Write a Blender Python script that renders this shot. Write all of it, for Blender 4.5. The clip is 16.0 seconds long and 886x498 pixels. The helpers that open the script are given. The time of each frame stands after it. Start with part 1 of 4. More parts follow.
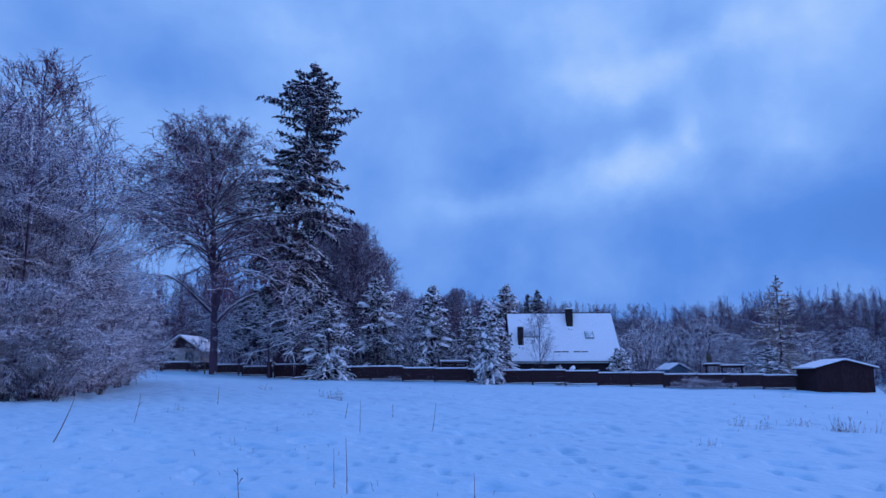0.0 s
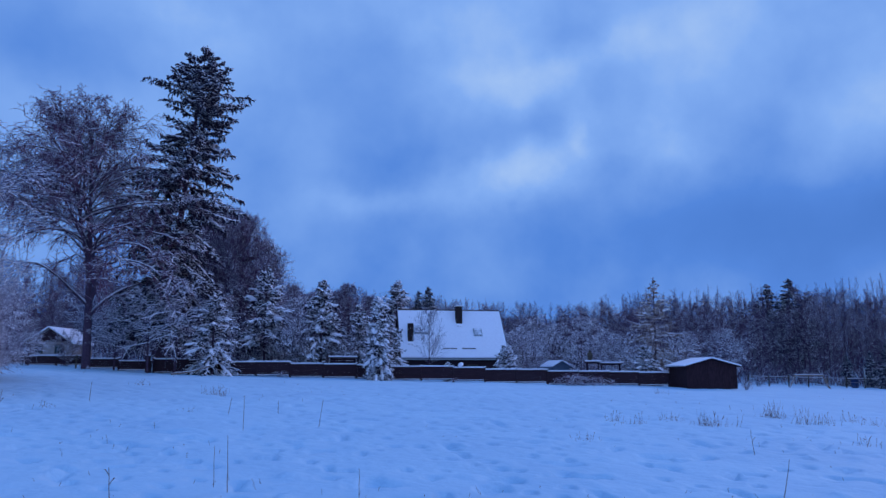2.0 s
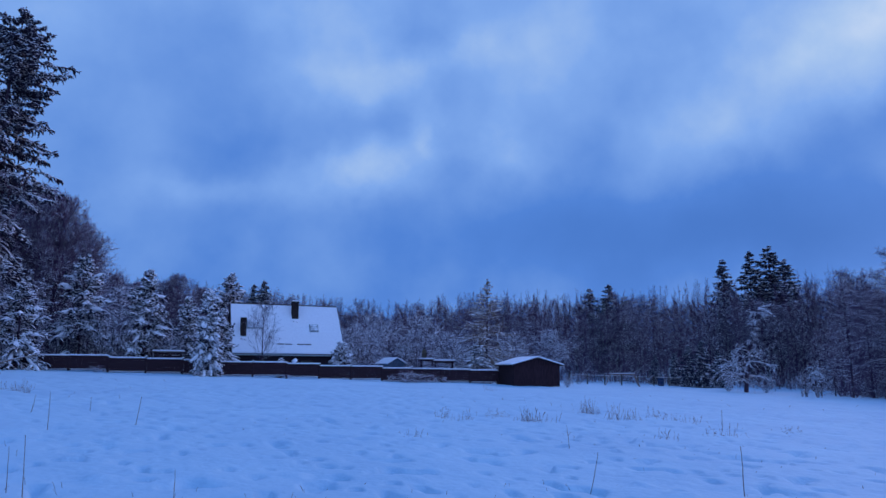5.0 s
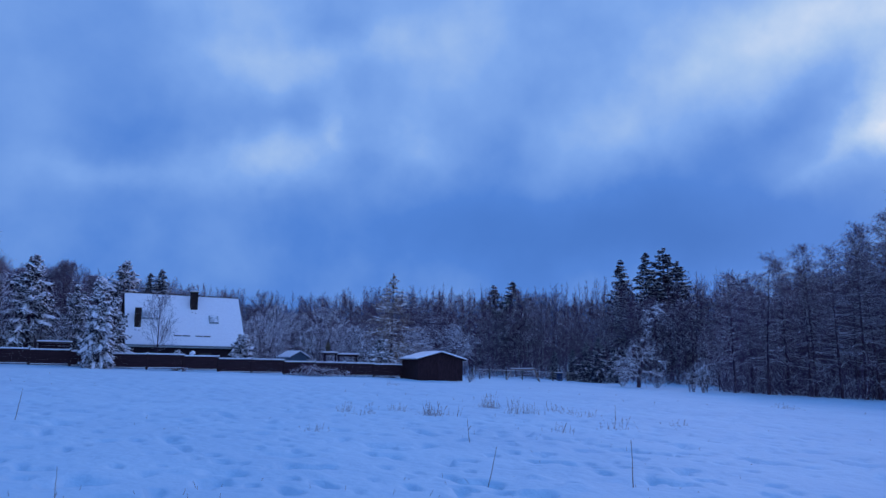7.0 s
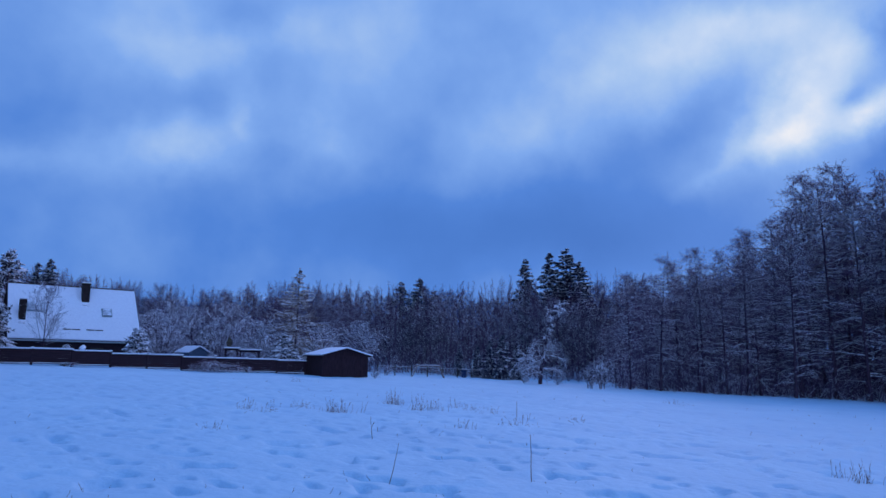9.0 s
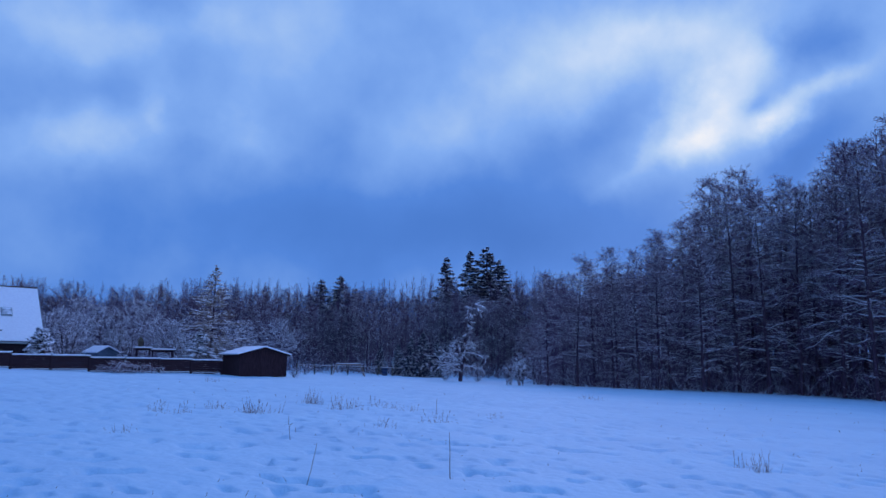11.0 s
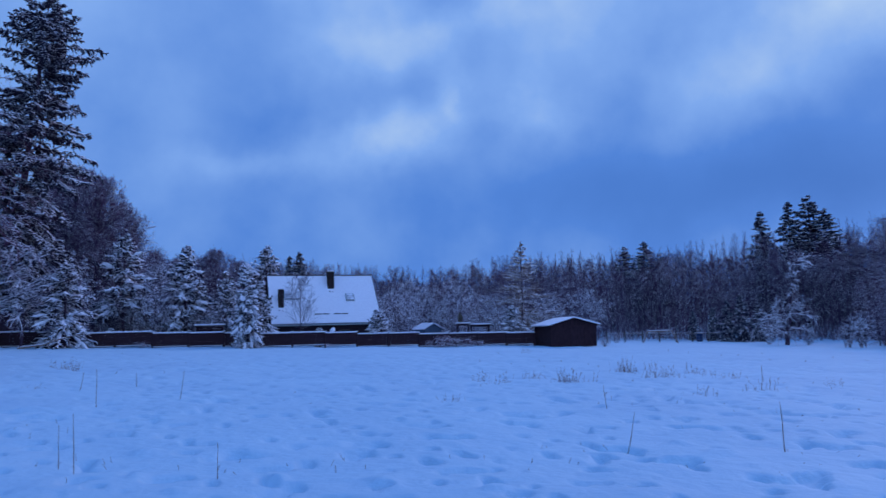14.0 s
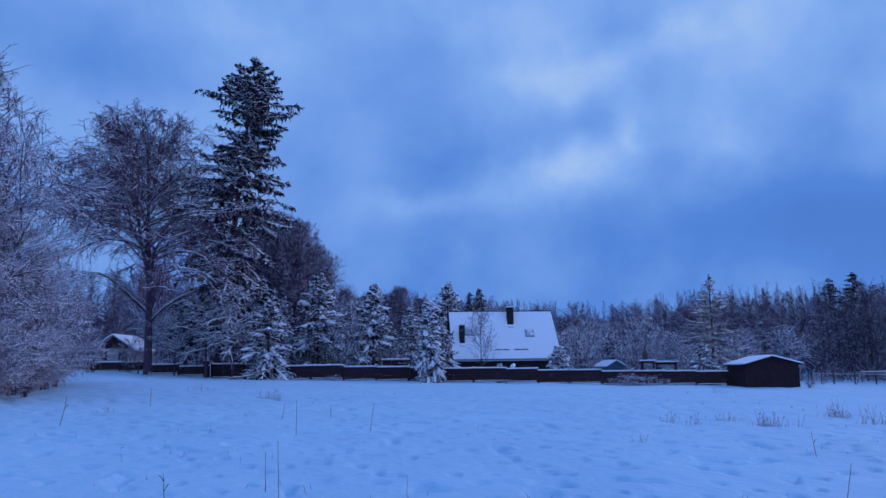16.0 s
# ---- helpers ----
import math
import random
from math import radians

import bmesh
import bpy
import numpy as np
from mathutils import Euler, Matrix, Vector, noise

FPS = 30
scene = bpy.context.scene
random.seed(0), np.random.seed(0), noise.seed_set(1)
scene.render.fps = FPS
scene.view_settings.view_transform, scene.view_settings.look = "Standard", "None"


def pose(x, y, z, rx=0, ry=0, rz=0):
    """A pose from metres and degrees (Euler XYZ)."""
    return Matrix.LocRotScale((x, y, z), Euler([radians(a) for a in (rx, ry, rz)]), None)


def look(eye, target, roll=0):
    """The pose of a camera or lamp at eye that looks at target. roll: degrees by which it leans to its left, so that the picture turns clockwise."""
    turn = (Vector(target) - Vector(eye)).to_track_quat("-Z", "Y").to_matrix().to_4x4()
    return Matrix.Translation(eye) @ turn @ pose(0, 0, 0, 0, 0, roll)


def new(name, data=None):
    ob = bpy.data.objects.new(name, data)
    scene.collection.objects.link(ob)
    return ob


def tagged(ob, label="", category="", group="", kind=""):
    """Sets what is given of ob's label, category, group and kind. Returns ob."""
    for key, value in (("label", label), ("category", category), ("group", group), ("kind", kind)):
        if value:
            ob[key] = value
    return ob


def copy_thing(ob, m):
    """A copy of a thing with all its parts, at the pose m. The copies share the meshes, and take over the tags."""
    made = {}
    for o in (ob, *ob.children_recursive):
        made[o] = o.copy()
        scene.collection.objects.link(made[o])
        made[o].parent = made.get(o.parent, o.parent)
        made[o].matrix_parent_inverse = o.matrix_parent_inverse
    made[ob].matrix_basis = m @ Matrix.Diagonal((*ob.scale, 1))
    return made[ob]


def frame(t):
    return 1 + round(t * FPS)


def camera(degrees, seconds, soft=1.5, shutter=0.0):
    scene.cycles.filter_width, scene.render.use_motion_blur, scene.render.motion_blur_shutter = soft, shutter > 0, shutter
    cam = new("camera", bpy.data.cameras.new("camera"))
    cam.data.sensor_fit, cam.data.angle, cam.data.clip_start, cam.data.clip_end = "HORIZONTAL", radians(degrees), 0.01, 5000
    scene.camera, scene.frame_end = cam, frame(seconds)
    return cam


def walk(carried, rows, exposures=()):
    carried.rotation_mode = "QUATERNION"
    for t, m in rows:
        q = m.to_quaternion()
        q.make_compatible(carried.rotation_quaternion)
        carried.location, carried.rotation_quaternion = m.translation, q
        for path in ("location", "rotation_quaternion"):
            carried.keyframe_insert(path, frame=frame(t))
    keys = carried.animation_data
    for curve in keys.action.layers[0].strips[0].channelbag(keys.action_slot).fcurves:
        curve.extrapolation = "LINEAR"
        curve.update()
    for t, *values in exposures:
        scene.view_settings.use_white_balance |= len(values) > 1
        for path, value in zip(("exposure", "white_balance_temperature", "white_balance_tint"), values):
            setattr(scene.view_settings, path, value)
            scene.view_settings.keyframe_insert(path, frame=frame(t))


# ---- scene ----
# ---- the camera and its way ----
cam = camera(62.02, 16.0, soft=1.5, shutter=0.2)


def heading(x, z, yaw, pitch, roll):
    """A pose of the standing camera: metres to the right, eye height, degrees."""
    return pose(x, 0, z, 90 + pitch, 0, yaw) @ pose(0, 0, 0, 0, 0, roll)


walk(cam, [
    (0.0, heading(0.000, 1.650, -0.16, 9.76, -0.35)),
    (0.5, heading(0.003, 1.650, -2.46, 9.62, -0.57)),
    (1.0, heading(0.005, 1.650, -4.45, 9.53, -0.47)),
    (1.5, heading(0.007, 1.650, -6.60, 9.53, -0.22)),
    (2.0, heading(0.010, 1.650, -8.60, 9.43, -0.07)),
    (2.5, heading(0.024, 1.650, -10.53, 9.36, -0.05)),
    (3.0, heading(0.037, 1.650, -13.23, 9.22, 0.03)),
    (3.5, heading(0.051, 1.650, -14.97, 9.17, 0.00)),
    (4.0, heading(0.065, 1.650, -17.12, 9.13, 0.23)),
    (4.2, heading(0.070, 1.650, -17.96, 9.12, 0.26)),
    (6.5, heading(0.100, 1.655, -26.50, 9.17, 0.83)),
    (7.0, heading(0.106, 1.656, -28.34, 8.87, 0.90)),
    (7.5, heading(0.112, 1.657, -30.16, 8.73, 1.13)),
    (8.0, heading(0.118, 1.658, -32.06, 8.58, 1.39)),
    (8.5, heading(0.124, 1.659, -33.69, 8.65, 1.36)),
    (9.0, heading(0.130, 1.660, -35.54, 8.73, 1.15)),
    (9.5, heading(0.136, 1.663, -37.12, 8.76, 1.03)),
    (10.0, heading(0.141, 1.666, -38.34, 8.65, 0.74)),
    (10.2, heading(0.144, 1.667, -38.94, 8.58, 0.81)),
    (10.85, heading(0.150, 1.670, -41.10, 8.62, 0.70)),
    (11.5, heading(0.160, 1.680, -43.20, 8.75, 0.50)),
    (12.3, heading(0.168, 1.680, -41.08, 8.77, 0.25)),
    (12.5, heading(0.170, 1.681, -38.95, 8.63, 0.03)),
    (13.0, heading(0.163, 1.684, -30.97, 7.57, 0.21)),
    (13.5, heading(0.157, 1.687, -25.22, 6.88, -1.01)),
    (14.0, heading(0.150, 1.690, -18.46, 6.50, -1.64)),
    (14.5, heading(0.140, 1.690, -14.09, 6.75, -1.35)),
    (15.0, heading(0.130, 1.690, -9.78, 7.75, -1.42)),
    (15.5, heading(0.120, 1.690, -6.72, 8.85, -1.21)),
    (16.0, heading(0.110, 1.690, -4.62, 9.55, -0.77)),
], exposures=((0.0, 0.06), (1.0, 0.02), (2.5, -0.12), (7.0, -0.17), (12.5, -0.08), (15.0, -0.17), (16.0, -0.12)))


# ---- sky and light: blue dusk under broken cloud ----
world = bpy.data.worlds.new("dusk")
scene.world = world
world.use_nodes = True
WN, WL = world.node_tree.nodes, world.node_tree.links
WN.clear()


def wmath(op, a, b=None, c=None):
    n = WN.new("ShaderNodeMath")
    n.operation = op
    for i, v in enumerate((a, b, c)):
        if v is None:
            continue
        if isinstance(v, (int, float)):
            n.inputs[i].default_value = v
        else:
            WL.new(v, n.inputs[i])
    return n.outputs[0]


w_dir = WN.new("ShaderNodeTexCoord").outputs["Generated"]
w_warp = WN.new("ShaderNodeTexNoise")
w_warp.inputs["Scale"].default_value, w_warp.inputs["Detail"].default_value = 9.0, 7.0
w_warp.inputs["Roughness"].default_value = 0.55
WL.new(w_dir, w_warp.inputs["Vector"])
w_sep = WN.new("ShaderNodeSeparateXYZ")
WL.new(w_dir, w_sep.inputs[0])
w_wsep = WN.new("ShaderNodeSeparateColor")
WL.new(w_warp.outputs["Color"], w_wsep.inputs[0])
w_az0 = wmath("MULTIPLY", wmath("ARCTAN2", wmath("MULTIPLY", w_sep.outputs[0], -1.0), w_sep.outputs[1]), 57.2958)
w_el0 = wmath("MULTIPLY", wmath("ARCSINE", w_sep.outputs[2]), 57.2958)
w_az = wmath("MULTIPLY_ADD", wmath("SUBTRACT", w_wsep.outputs[0], 0.5), 6.0, w_az0)
w_el = wmath("MULTIPLY_ADD", wmath("SUBTRACT", w_wsep.outputs[1], 0.5), 4.0, w_el0)
w_pos = WN.new("ShaderNodeCombineXYZ")
WL.new(w_az, w_pos.inputs[0])
WL.new(w_el, w_pos.inputs[1])
w_sum = None


def cloud(az, el, wide, high, lean, light):
    """A soft bank of cloud at a bearing (degrees, left is positive) and height in the sky; light below 0 is a dark bank."""
    global w_sum
    m = WN.new("ShaderNodeMapping")
    m.vector_type = "TEXTURE"
    m.inputs["Location"].default_value = (az, el, 0)
    m.inputs["Rotation"].default_value = (0, 0, radians(lean))
    m.inputs["Scale"].default_value = (wide, high, 1)
    WL.new(w_pos.outputs[0], m.inputs["Vector"])
    ln = WN.new("ShaderNodeVectorMath")
    ln.operation = "DOT_PRODUCT"
    WL.new(m.outputs[0], ln.inputs[0])
    WL.new(m.outputs[0], ln.inputs[1])
    g = wmath("EXPONENT", wmath("MULTIPLY", ln.outputs["Value"], -1.0))
    w_sum = wmath("MULTIPLY", g, light) if w_sum is None else wmath("MULTIPLY_ADD", g, light, w_sum)


# bright patches
cloud(-3.1, 13.1, 4.3, 1.1, -3, 0.13)
cloud(-13.8, 15.2, 5.1, 2.0, -14, 0.20)
cloud(-19.7, 18.4, 1.1, 2.3, 0, 0.12)
cloud(-25.7, 16.7, 2.3, 1.8, 0, 0.11)
cloud(-11.5, 22.3, 5.1, 2.2, 0, 0.09)
cloud(-18.1, 22.8, 4.1, 1.7, -20, 0.12)
cloud(-9.4, 26.9, 6.3, 2.6, 0, 0.06)
cloud(-24.0, 24.3, 3.6, 2.4, -20, 0.08)
cloud(12.0, 26.8, 4.6, 2.2, 25, 0.06)
cloud(-48.8, 22.1, 8.9, 3.0, -20, 0.08)
cloud(-55.5, 21.4, 5.0, 2.6, -15, 0.06)
cloud(-41.9, 17.0, 3.1, 2.1, -30, 0.06)
cloud(-32.5, 25.2, 5.3, 2.6, 0, 0.03)
cloud(-49.4, 23.4, 8.0, 3.0, -10, 0.10)
cloud(-54.6, 22.3, 6.0, 3.0, -20, 0.08)
cloud(-60.9, 24.6, 7.6, 2.0, 0, 0.20)
cloud(-60.5, 15.8, 2.8, 1.5, -18, 0.28)
cloud(-62.6, 18.0, 3.2, 2.5, -50, 0.25)
cloud(-64.2, 21.2, 3.6, 2.6, 0, 0.28)
cloud(-67.0, 17.1, 2.3, 1.0, -5, 0.40)
cloud(-69.2, 18.8, 2.8, 1.0, -15, 0.32)
cloud(-56.0, 13.9, 2.8, 0.8, -30, 0.07)
cloud(-45.7, 16.9, 5.0, 2.2, -20, 0.02)
cloud(-82, 21, 8, 5, 0, 0.15)
# dark banks
cloud(-18.7, 25.3, 2.3, 2.3, -10, -0.11)
cloud(-15.3, 18.9, 5.4, 1.4, 0, -0.06)
cloud(-4.1, 16.3, 2.1, 1.4, 0, -0.03)
cloud(-22.6, 21.9, 2.2, 1.6, 0, -0.04)
cloud(-22.5, 15.1, 1.9, 1.1, 0, -0.04)
cloud(20.0, 22.4, 7.6, 2.9, 0, -0.12)
cloud(31.3, 24.2, 7.1, 5.0, 0, -0.06)
cloud(-52.1, 17.0, 9.3, 2.2, -24, -0.10)
cloud(-3.0, 19.2, 8.5, 6.8, 0, -0.09)
cloud(-24.6, 10.6, 17.8, 3.5, 0, -0.11)
cloud(-46.3, 10.4, 14.9, 3.3, 0, -0.20)
cloud(-69.2, 22.5, 2.6, 1.8, 0, -0.20)
cloud(-65.4, 18.6, 0.9, 1.0, -60, -0.13)
cloud(-55.7, 18.3, 5.8, 1.7, -22, -0.03)
cloud(-67.8, 14.3, 4.4, 1.5, -28, -0.17)

w_fine = WN.new("ShaderNodeTexNoise")
w_fine.inputs["Scale"].default_value, w_fine.inputs["Detail"].default_value = 8.0, 8.0
w_fine.inputs["Roughness"].default_value = 0.5
WL.new(w_dir, w_fine.inputs["Vector"])
w_puff = wmath("MULTIPLY_ADD", w_fine.outputs[0], 1.1, 0.45)
w_val = wmath("MULTIPLY_ADD", wmath("SUBTRACT", w_fine.outputs[0], 0.5), 0.36, wmath("MULTIPLY", w_sum, w_puff))
# the sky overhead, mostly unseen, is set duller so the ground gets less light
w_up = WN.new("ShaderNodeMapRange")
for i, v in ((1, 27.0), (2, 60.0), (3, 0.0), (4, -0.20)):
    w_up.inputs[i].default_value = v
WL.new(w_el0, w_up.inputs[0])
w_val = wmath("ADD", w_val, w_up.outputs[0])
# the unseen sky behind the viewpoint is brightened to light roof and tree fronts
w_val = wmath("MULTIPLY_ADD", wmath("MAXIMUM", wmath("MULTIPLY", w_sep.outputs[1], -1.0), 0.0), 0.10, w_val)
w_val = wmath("MULTIPLY_ADD", wmath("MINIMUM", wmath("MAXIMUM", wmath("DIVIDE", w_el0, 26.0), 0.0), 1.0), 0.115, w_val)
w_low = WN.new("ShaderNodeMapRange")
for i, v in ((1, 3.0), (2, 10.0), (3, -0.06), (4, 0.0)):
    w_low.inputs[i].default_value = v
WL.new(w_el0, w_low.inputs[0])
w_val = wmath("ADD", w_val, w_low.outputs[0])
w_tone = WN.new("ShaderNodeValToRGB")
w_tone.color_ramp.elements[0].position, w_tone.color_ramp.elements[0].color = 0.0, (0.028, 0.122, 0.450, 1)
w_tone.color_ramp.elements[1].position, w_tone.color_ramp.elements[1].color = 1.0, (0.91, 0.93, 1.0, 1)
for p, c in ((0.38, (0.090, 0.252, 0.75, 1)), (0.60, (0.232, 0.438, 0.93, 1)), (0.76, (0.42, 0.612, 0.96, 1)), (0.90, (0.63, 0.765, 1.0, 1))):
    e = w_tone.color_ramp.elements.new(p)
    e.color = c
WL.new(wmath("ADD", w_val, 0.455), w_tone.inputs[0])
w_gain = WN.new("ShaderNodeVectorMath")
w_gain.operation = "SCALE"
WL.new(w_tone.outputs[0], w_gain.inputs[0])
# added gain on the unseen rear sky, a fill for sides facing the viewpoint
WL.new(wmath("MULTIPLY_ADD", wmath("MAXIMUM", wmath("MULTIPLY", w_sep.outputs[1], -1.0), 0.0), 0.55, 1.0), w_gain.inputs["Scale"])
w_clear = WN.new("ShaderNodeTexSky")
w_clear.sky_type = "NISHITA"
w_clear.sun_disc = False
w_clear.sun_elevation, w_clear.sun_rotation = radians(14), radians(62)
w_bgs = []
for colour, strength in ((w_gain.outputs[0], 1.0), (w_clear.outputs[0], 0.0006)):
    bg = WN.new("ShaderNodeBackground")
    bg.inputs["Strength"].default_value = strength
    WL.new(colour, bg.inputs["Color"])
    w_bgs.append(bg)
w_add = WN.new("ShaderNodeAddShader")
WL.new(w_bgs[0].outputs[0], w_add.inputs[0])
WL.new(w_bgs[1].outputs[0], w_add.inputs[1])
w_out = WN.new("ShaderNodeOutputWorld")
WL.new(w_add.outputs[0], w_out.inputs["Surface"])

sun = new("sun", bpy.data.lights.new("sun", "SUN"))
sun.data.energy, sun.data.angle, sun.data.color = 1.05, radians(40), (0.82, 0.74, 1.0)
sun.matrix_world = look((62 * 0.9, 30, 26), (0, 0, 0))


# ---- materials ----
def material(name, rough=0.8, metal=0.0):
    mat = bpy.data.materials.new(name)
    mat.use_nodes = True
    n, l = mat.node_tree.nodes, mat.node_tree.links
    bsdf = n["Principled BSDF"]
    bsdf.inputs["Roughness"].default_value, bsdf.inputs["Metallic"].default_value = rough, metal
    return mat, n, l, bsdf


def grain(n, l, scale, detail=4.0, coords="Object", stretch=(1, 1, 1)):
    tc = n.new("ShaderNodeTexCoord")
    mp = n.new("ShaderNodeMapping")
    mp.inputs["Scale"].default_value = stretch
    tx = n.new("ShaderNodeTexNoise")
    tx.inputs["Scale"].default_value, tx.inputs["Detail"].default_value = scale, detail
    l.new(tc.outputs[coords], mp.inputs["Vector"])
    l.new(mp.outputs[0], tx.inputs["Vector"])
    return tx.outputs[0]


def ramp(n, l, fac, *stops):
    r = n.new("ShaderNodeValToRGB")
    r.color_ramp.elements[0].position, r.color_ramp.elements[0].color = stops[0][0], (*stops[0][1], 1)
    r.color_ramp.elements[1].position, r.color_ramp.elements[1].color = stops[-1][0], (*stops[-1][1], 1)
    for p, c in stops[1:-1]:
        r.color_ramp.elements.new(p).color = (*c, 1)
    l.new(fac, r.inputs[0])
    return r.outputs[0]


def bump(n, l, bsdf, height, strength, distance):
    b = n.new("ShaderNodeBump")
    b.inputs["Strength"].default_value, b.inputs["Distance"].default_value = strength, distance
    l.new(height, b.inputs["Height"])
    l.new(b.outputs[0], bsdf.inputs["Normal"])


def mix_colour(n, l, fac, a, b):
    m = n.new("ShaderNodeMix")
    m.data_type = "RGBA"
    l.new(fac, m.inputs[0])
    for i, v in ((6, a), (7, b)):
        if isinstance(v, tuple):
            m.inputs[i].default_value = (*v, 1)
        else:
            l.new(v, m.inputs[i])
    return m.outputs[2]


SNOW = (0.90, 0.86, 0.92)


def dusted(name, dark, light, amount, scale=1.5, rough=0.85, spread=0.35):
    """A surface under fresh snow: the snow lies where it faces up. amount 0 to 1: how much of it is white."""
    mat, n, l, bsdf = material(name, rough)
    bsdf.inputs["Specular IOR Level"].default_value = 0.15
    g = n.new("ShaderNodeNewGeometry")
    s = n.new("ShaderNodeSeparateXYZ")
    l.new(g.outputs["Normal"], s.inputs[0])
    lumps = grain(n, l, scale, 3.0)
    c = n.new("ShaderNodeMath")
    c.operation = "SUBTRACT"
    l.new(lumps, c.inputs[0])
    c.inputs[1].default_value = 0.5
    a = n.new("ShaderNodeMath")
    a.operation = "MULTIPLY_ADD"
    l.new(c.outputs[0], a.inputs[0])
    a.inputs[1].default_value = 1.8
    l.new(s.outputs[2], a.inputs[2])
    r = n.new("ShaderNodeMapRange")
    edge = 1.0 - 1.2 * amount
    for i, v in ((1, edge - spread * 0.5), (2, edge + spread * 0.5), (3, 0.0), (4, 1.0)):
        r.inputs[i].default_value = v
    l.new(a.outputs[0], r.inputs[0])
    base = ramp(n, l, grain(n, l, scale * 9, 4.0), (0.3, dark), (0.7, light))
    l.new(mix_colour(n, l, r.outputs[0], base, SNOW), bsdf.inputs["Base Color"])
    return mat


def plain(name, dark, light, scale, rough=0.8, metal=0.0, stretch=(1, 1, 1), relief=0.0):
    mat, n, l, bsdf = material(name, rough, metal)
    bsdf.inputs["Specular IOR Level"].default_value = 0.5 if metal else 0.12
    f = grain(n, l, scale, 5.0, stretch=stretch)
    l.new(ramp(n, l, f, (0.3, dark), (0.7, light)), bsdf.inputs["Base Color"])
    if relief:
        bump(n, l, bsdf, f, 0.6, relief)
    return mat


# Ground snow darker and bluer than lying snow: dusk shade put into its colour.
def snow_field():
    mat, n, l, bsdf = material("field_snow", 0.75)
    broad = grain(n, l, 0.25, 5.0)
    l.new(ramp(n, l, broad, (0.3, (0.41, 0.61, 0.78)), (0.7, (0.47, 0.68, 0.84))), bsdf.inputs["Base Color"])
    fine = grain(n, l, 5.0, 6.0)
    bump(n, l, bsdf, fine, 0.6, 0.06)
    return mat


M_FIELD = snow_field()
M_SNOW = plain("lying_snow", (0.89, 0.82, 0.87), (0.96, 0.90, 0.94), 6.0, 0.75, relief=0.02)
M_BARK = dusted("bark", (0.05, 0.026, 0.042), (0.11, 0.06, 0.085), 0.28, 2.0)
M_TWIG = dusted("brown_twigs", (0.10, 0.040, 0.072), (0.20, 0.084, 0.135), 0.16, 1.4)
M_TWIG_WHITE = dusted("snowy_twigs", (0.075, 0.050, 0.092), (0.15, 0.102, 0.172), 0.52, 1.2)
M_LIMB = dusted("snowy_limbs", (0.055, 0.028, 0.045), (0.12, 0.064, 0.094), 0.56, 1.2)
# Back and far wood colours have some lilac of the distance haze mixed in.
M_BACK = dusted("back_wood_limbs", (0.06, 0.034, 0.058), (0.12, 0.07, 0.108), 0.34, 1.6)
M_BACK_TWIG = dusted("back_wood_twigs", (0.085, 0.046, 0.082), (0.16, 0.092, 0.15), 0.20, 1.6)
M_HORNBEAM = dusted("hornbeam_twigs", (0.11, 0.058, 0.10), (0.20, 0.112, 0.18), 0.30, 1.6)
M_RIME = dusted("rimed_twigs", (0.08, 0.046, 0.062), (0.16, 0.096, 0.118), 0.68, 1.2)
M_TWIG_FAR = dusted("wood_twigs", (0.095, 0.045, 0.082), (0.18, 0.092, 0.148), 0.15, 1.4)
M_TWIG_TAN = dusted("larch_twigs", (0.20, 0.12, 0.09), (0.34, 0.21, 0.16), 0.34, 1.2)
M_UNDER = dusted("snowy_undergrowth", (0.10, 0.056, 0.095), (0.19, 0.11, 0.17), 0.36, 1.2)
# Paler than the nearer wood: haze is painted into this colour.
M_DEEP = plain("hazed_deep_wood", (0.11, 0.065, 0.105), (0.19, 0.115, 0.175), 3.0, 0.95)
M_NEEDLE = dusted("dark_needles", (0.026, 0.018, 0.030), (0.058, 0.040, 0.060), 0.40, 1.6)
M_NEEDLE_WHITE = dusted("laden_needles", (0.026, 0.017, 0.028), (0.056, 0.04, 0.056), 0.58, 1.3)
M_NEEDLE_FAR = dusted("far_needles", (0.022, 0.018, 0.032), (0.048, 0.040, 0.062), 0.16, 1.2)
M_FENCE = plain("dark_stained_boards", (0.026, 0.011, 0.015), (0.062, 0.028, 0.034), 6.0, 0.75, stretch=(0.3, 4, 8), relief=0.004)
M_SHED = plain("shed_boards", (0.026, 0.011, 0.015), (0.062, 0.028, 0.034), 6.0, 0.8, stretch=(4, 4, 0.4), relief=0.004)
M_WOOD = plain("weathered_wood", (0.05, 0.036, 0.028), (0.14, 0.10, 0.075), 8.0, 0.8, stretch=(4, 4, 0.5), relief=0.003)
M_BRICK = plain("chimney_brick", (0.020, 0.014, 0.014), (0.060, 0.036, 0.034), 10.0, 0.9, relief=0.01)
M_WALL_DARK = plain("dark_house_wall", (0.018, 0.010, 0.014), (0.045, 0.026, 0.032), 5.0, 0.85, stretch=(4, 4, 0.4), relief=0.005)
M_RENDER = plain("pale_render", (0.27, 0.21, 0.20), (0.40, 0.32, 0.30), 3.0, 0.9, relief=0.005)
M_RIDGE = plain("ridge_tile", (0.05, 0.028, 0.024), (0.12, 0.06, 0.05), 12.0, 0.85)
M_WEED = dusted("dry_weed", (0.17, 0.105, 0.095), (0.34, 0.22, 0.19), 0.36, 8.0)
M_STALK = plain("dry_stem", (0.14, 0.09, 0.075), (0.32, 0.22, 0.17), 20.0, 0.9)
M_BARREL = plain("blue_plastic", (0.02, 0.032, 0.08), (0.03, 0.05, 0.12), 5.0, 0.5)
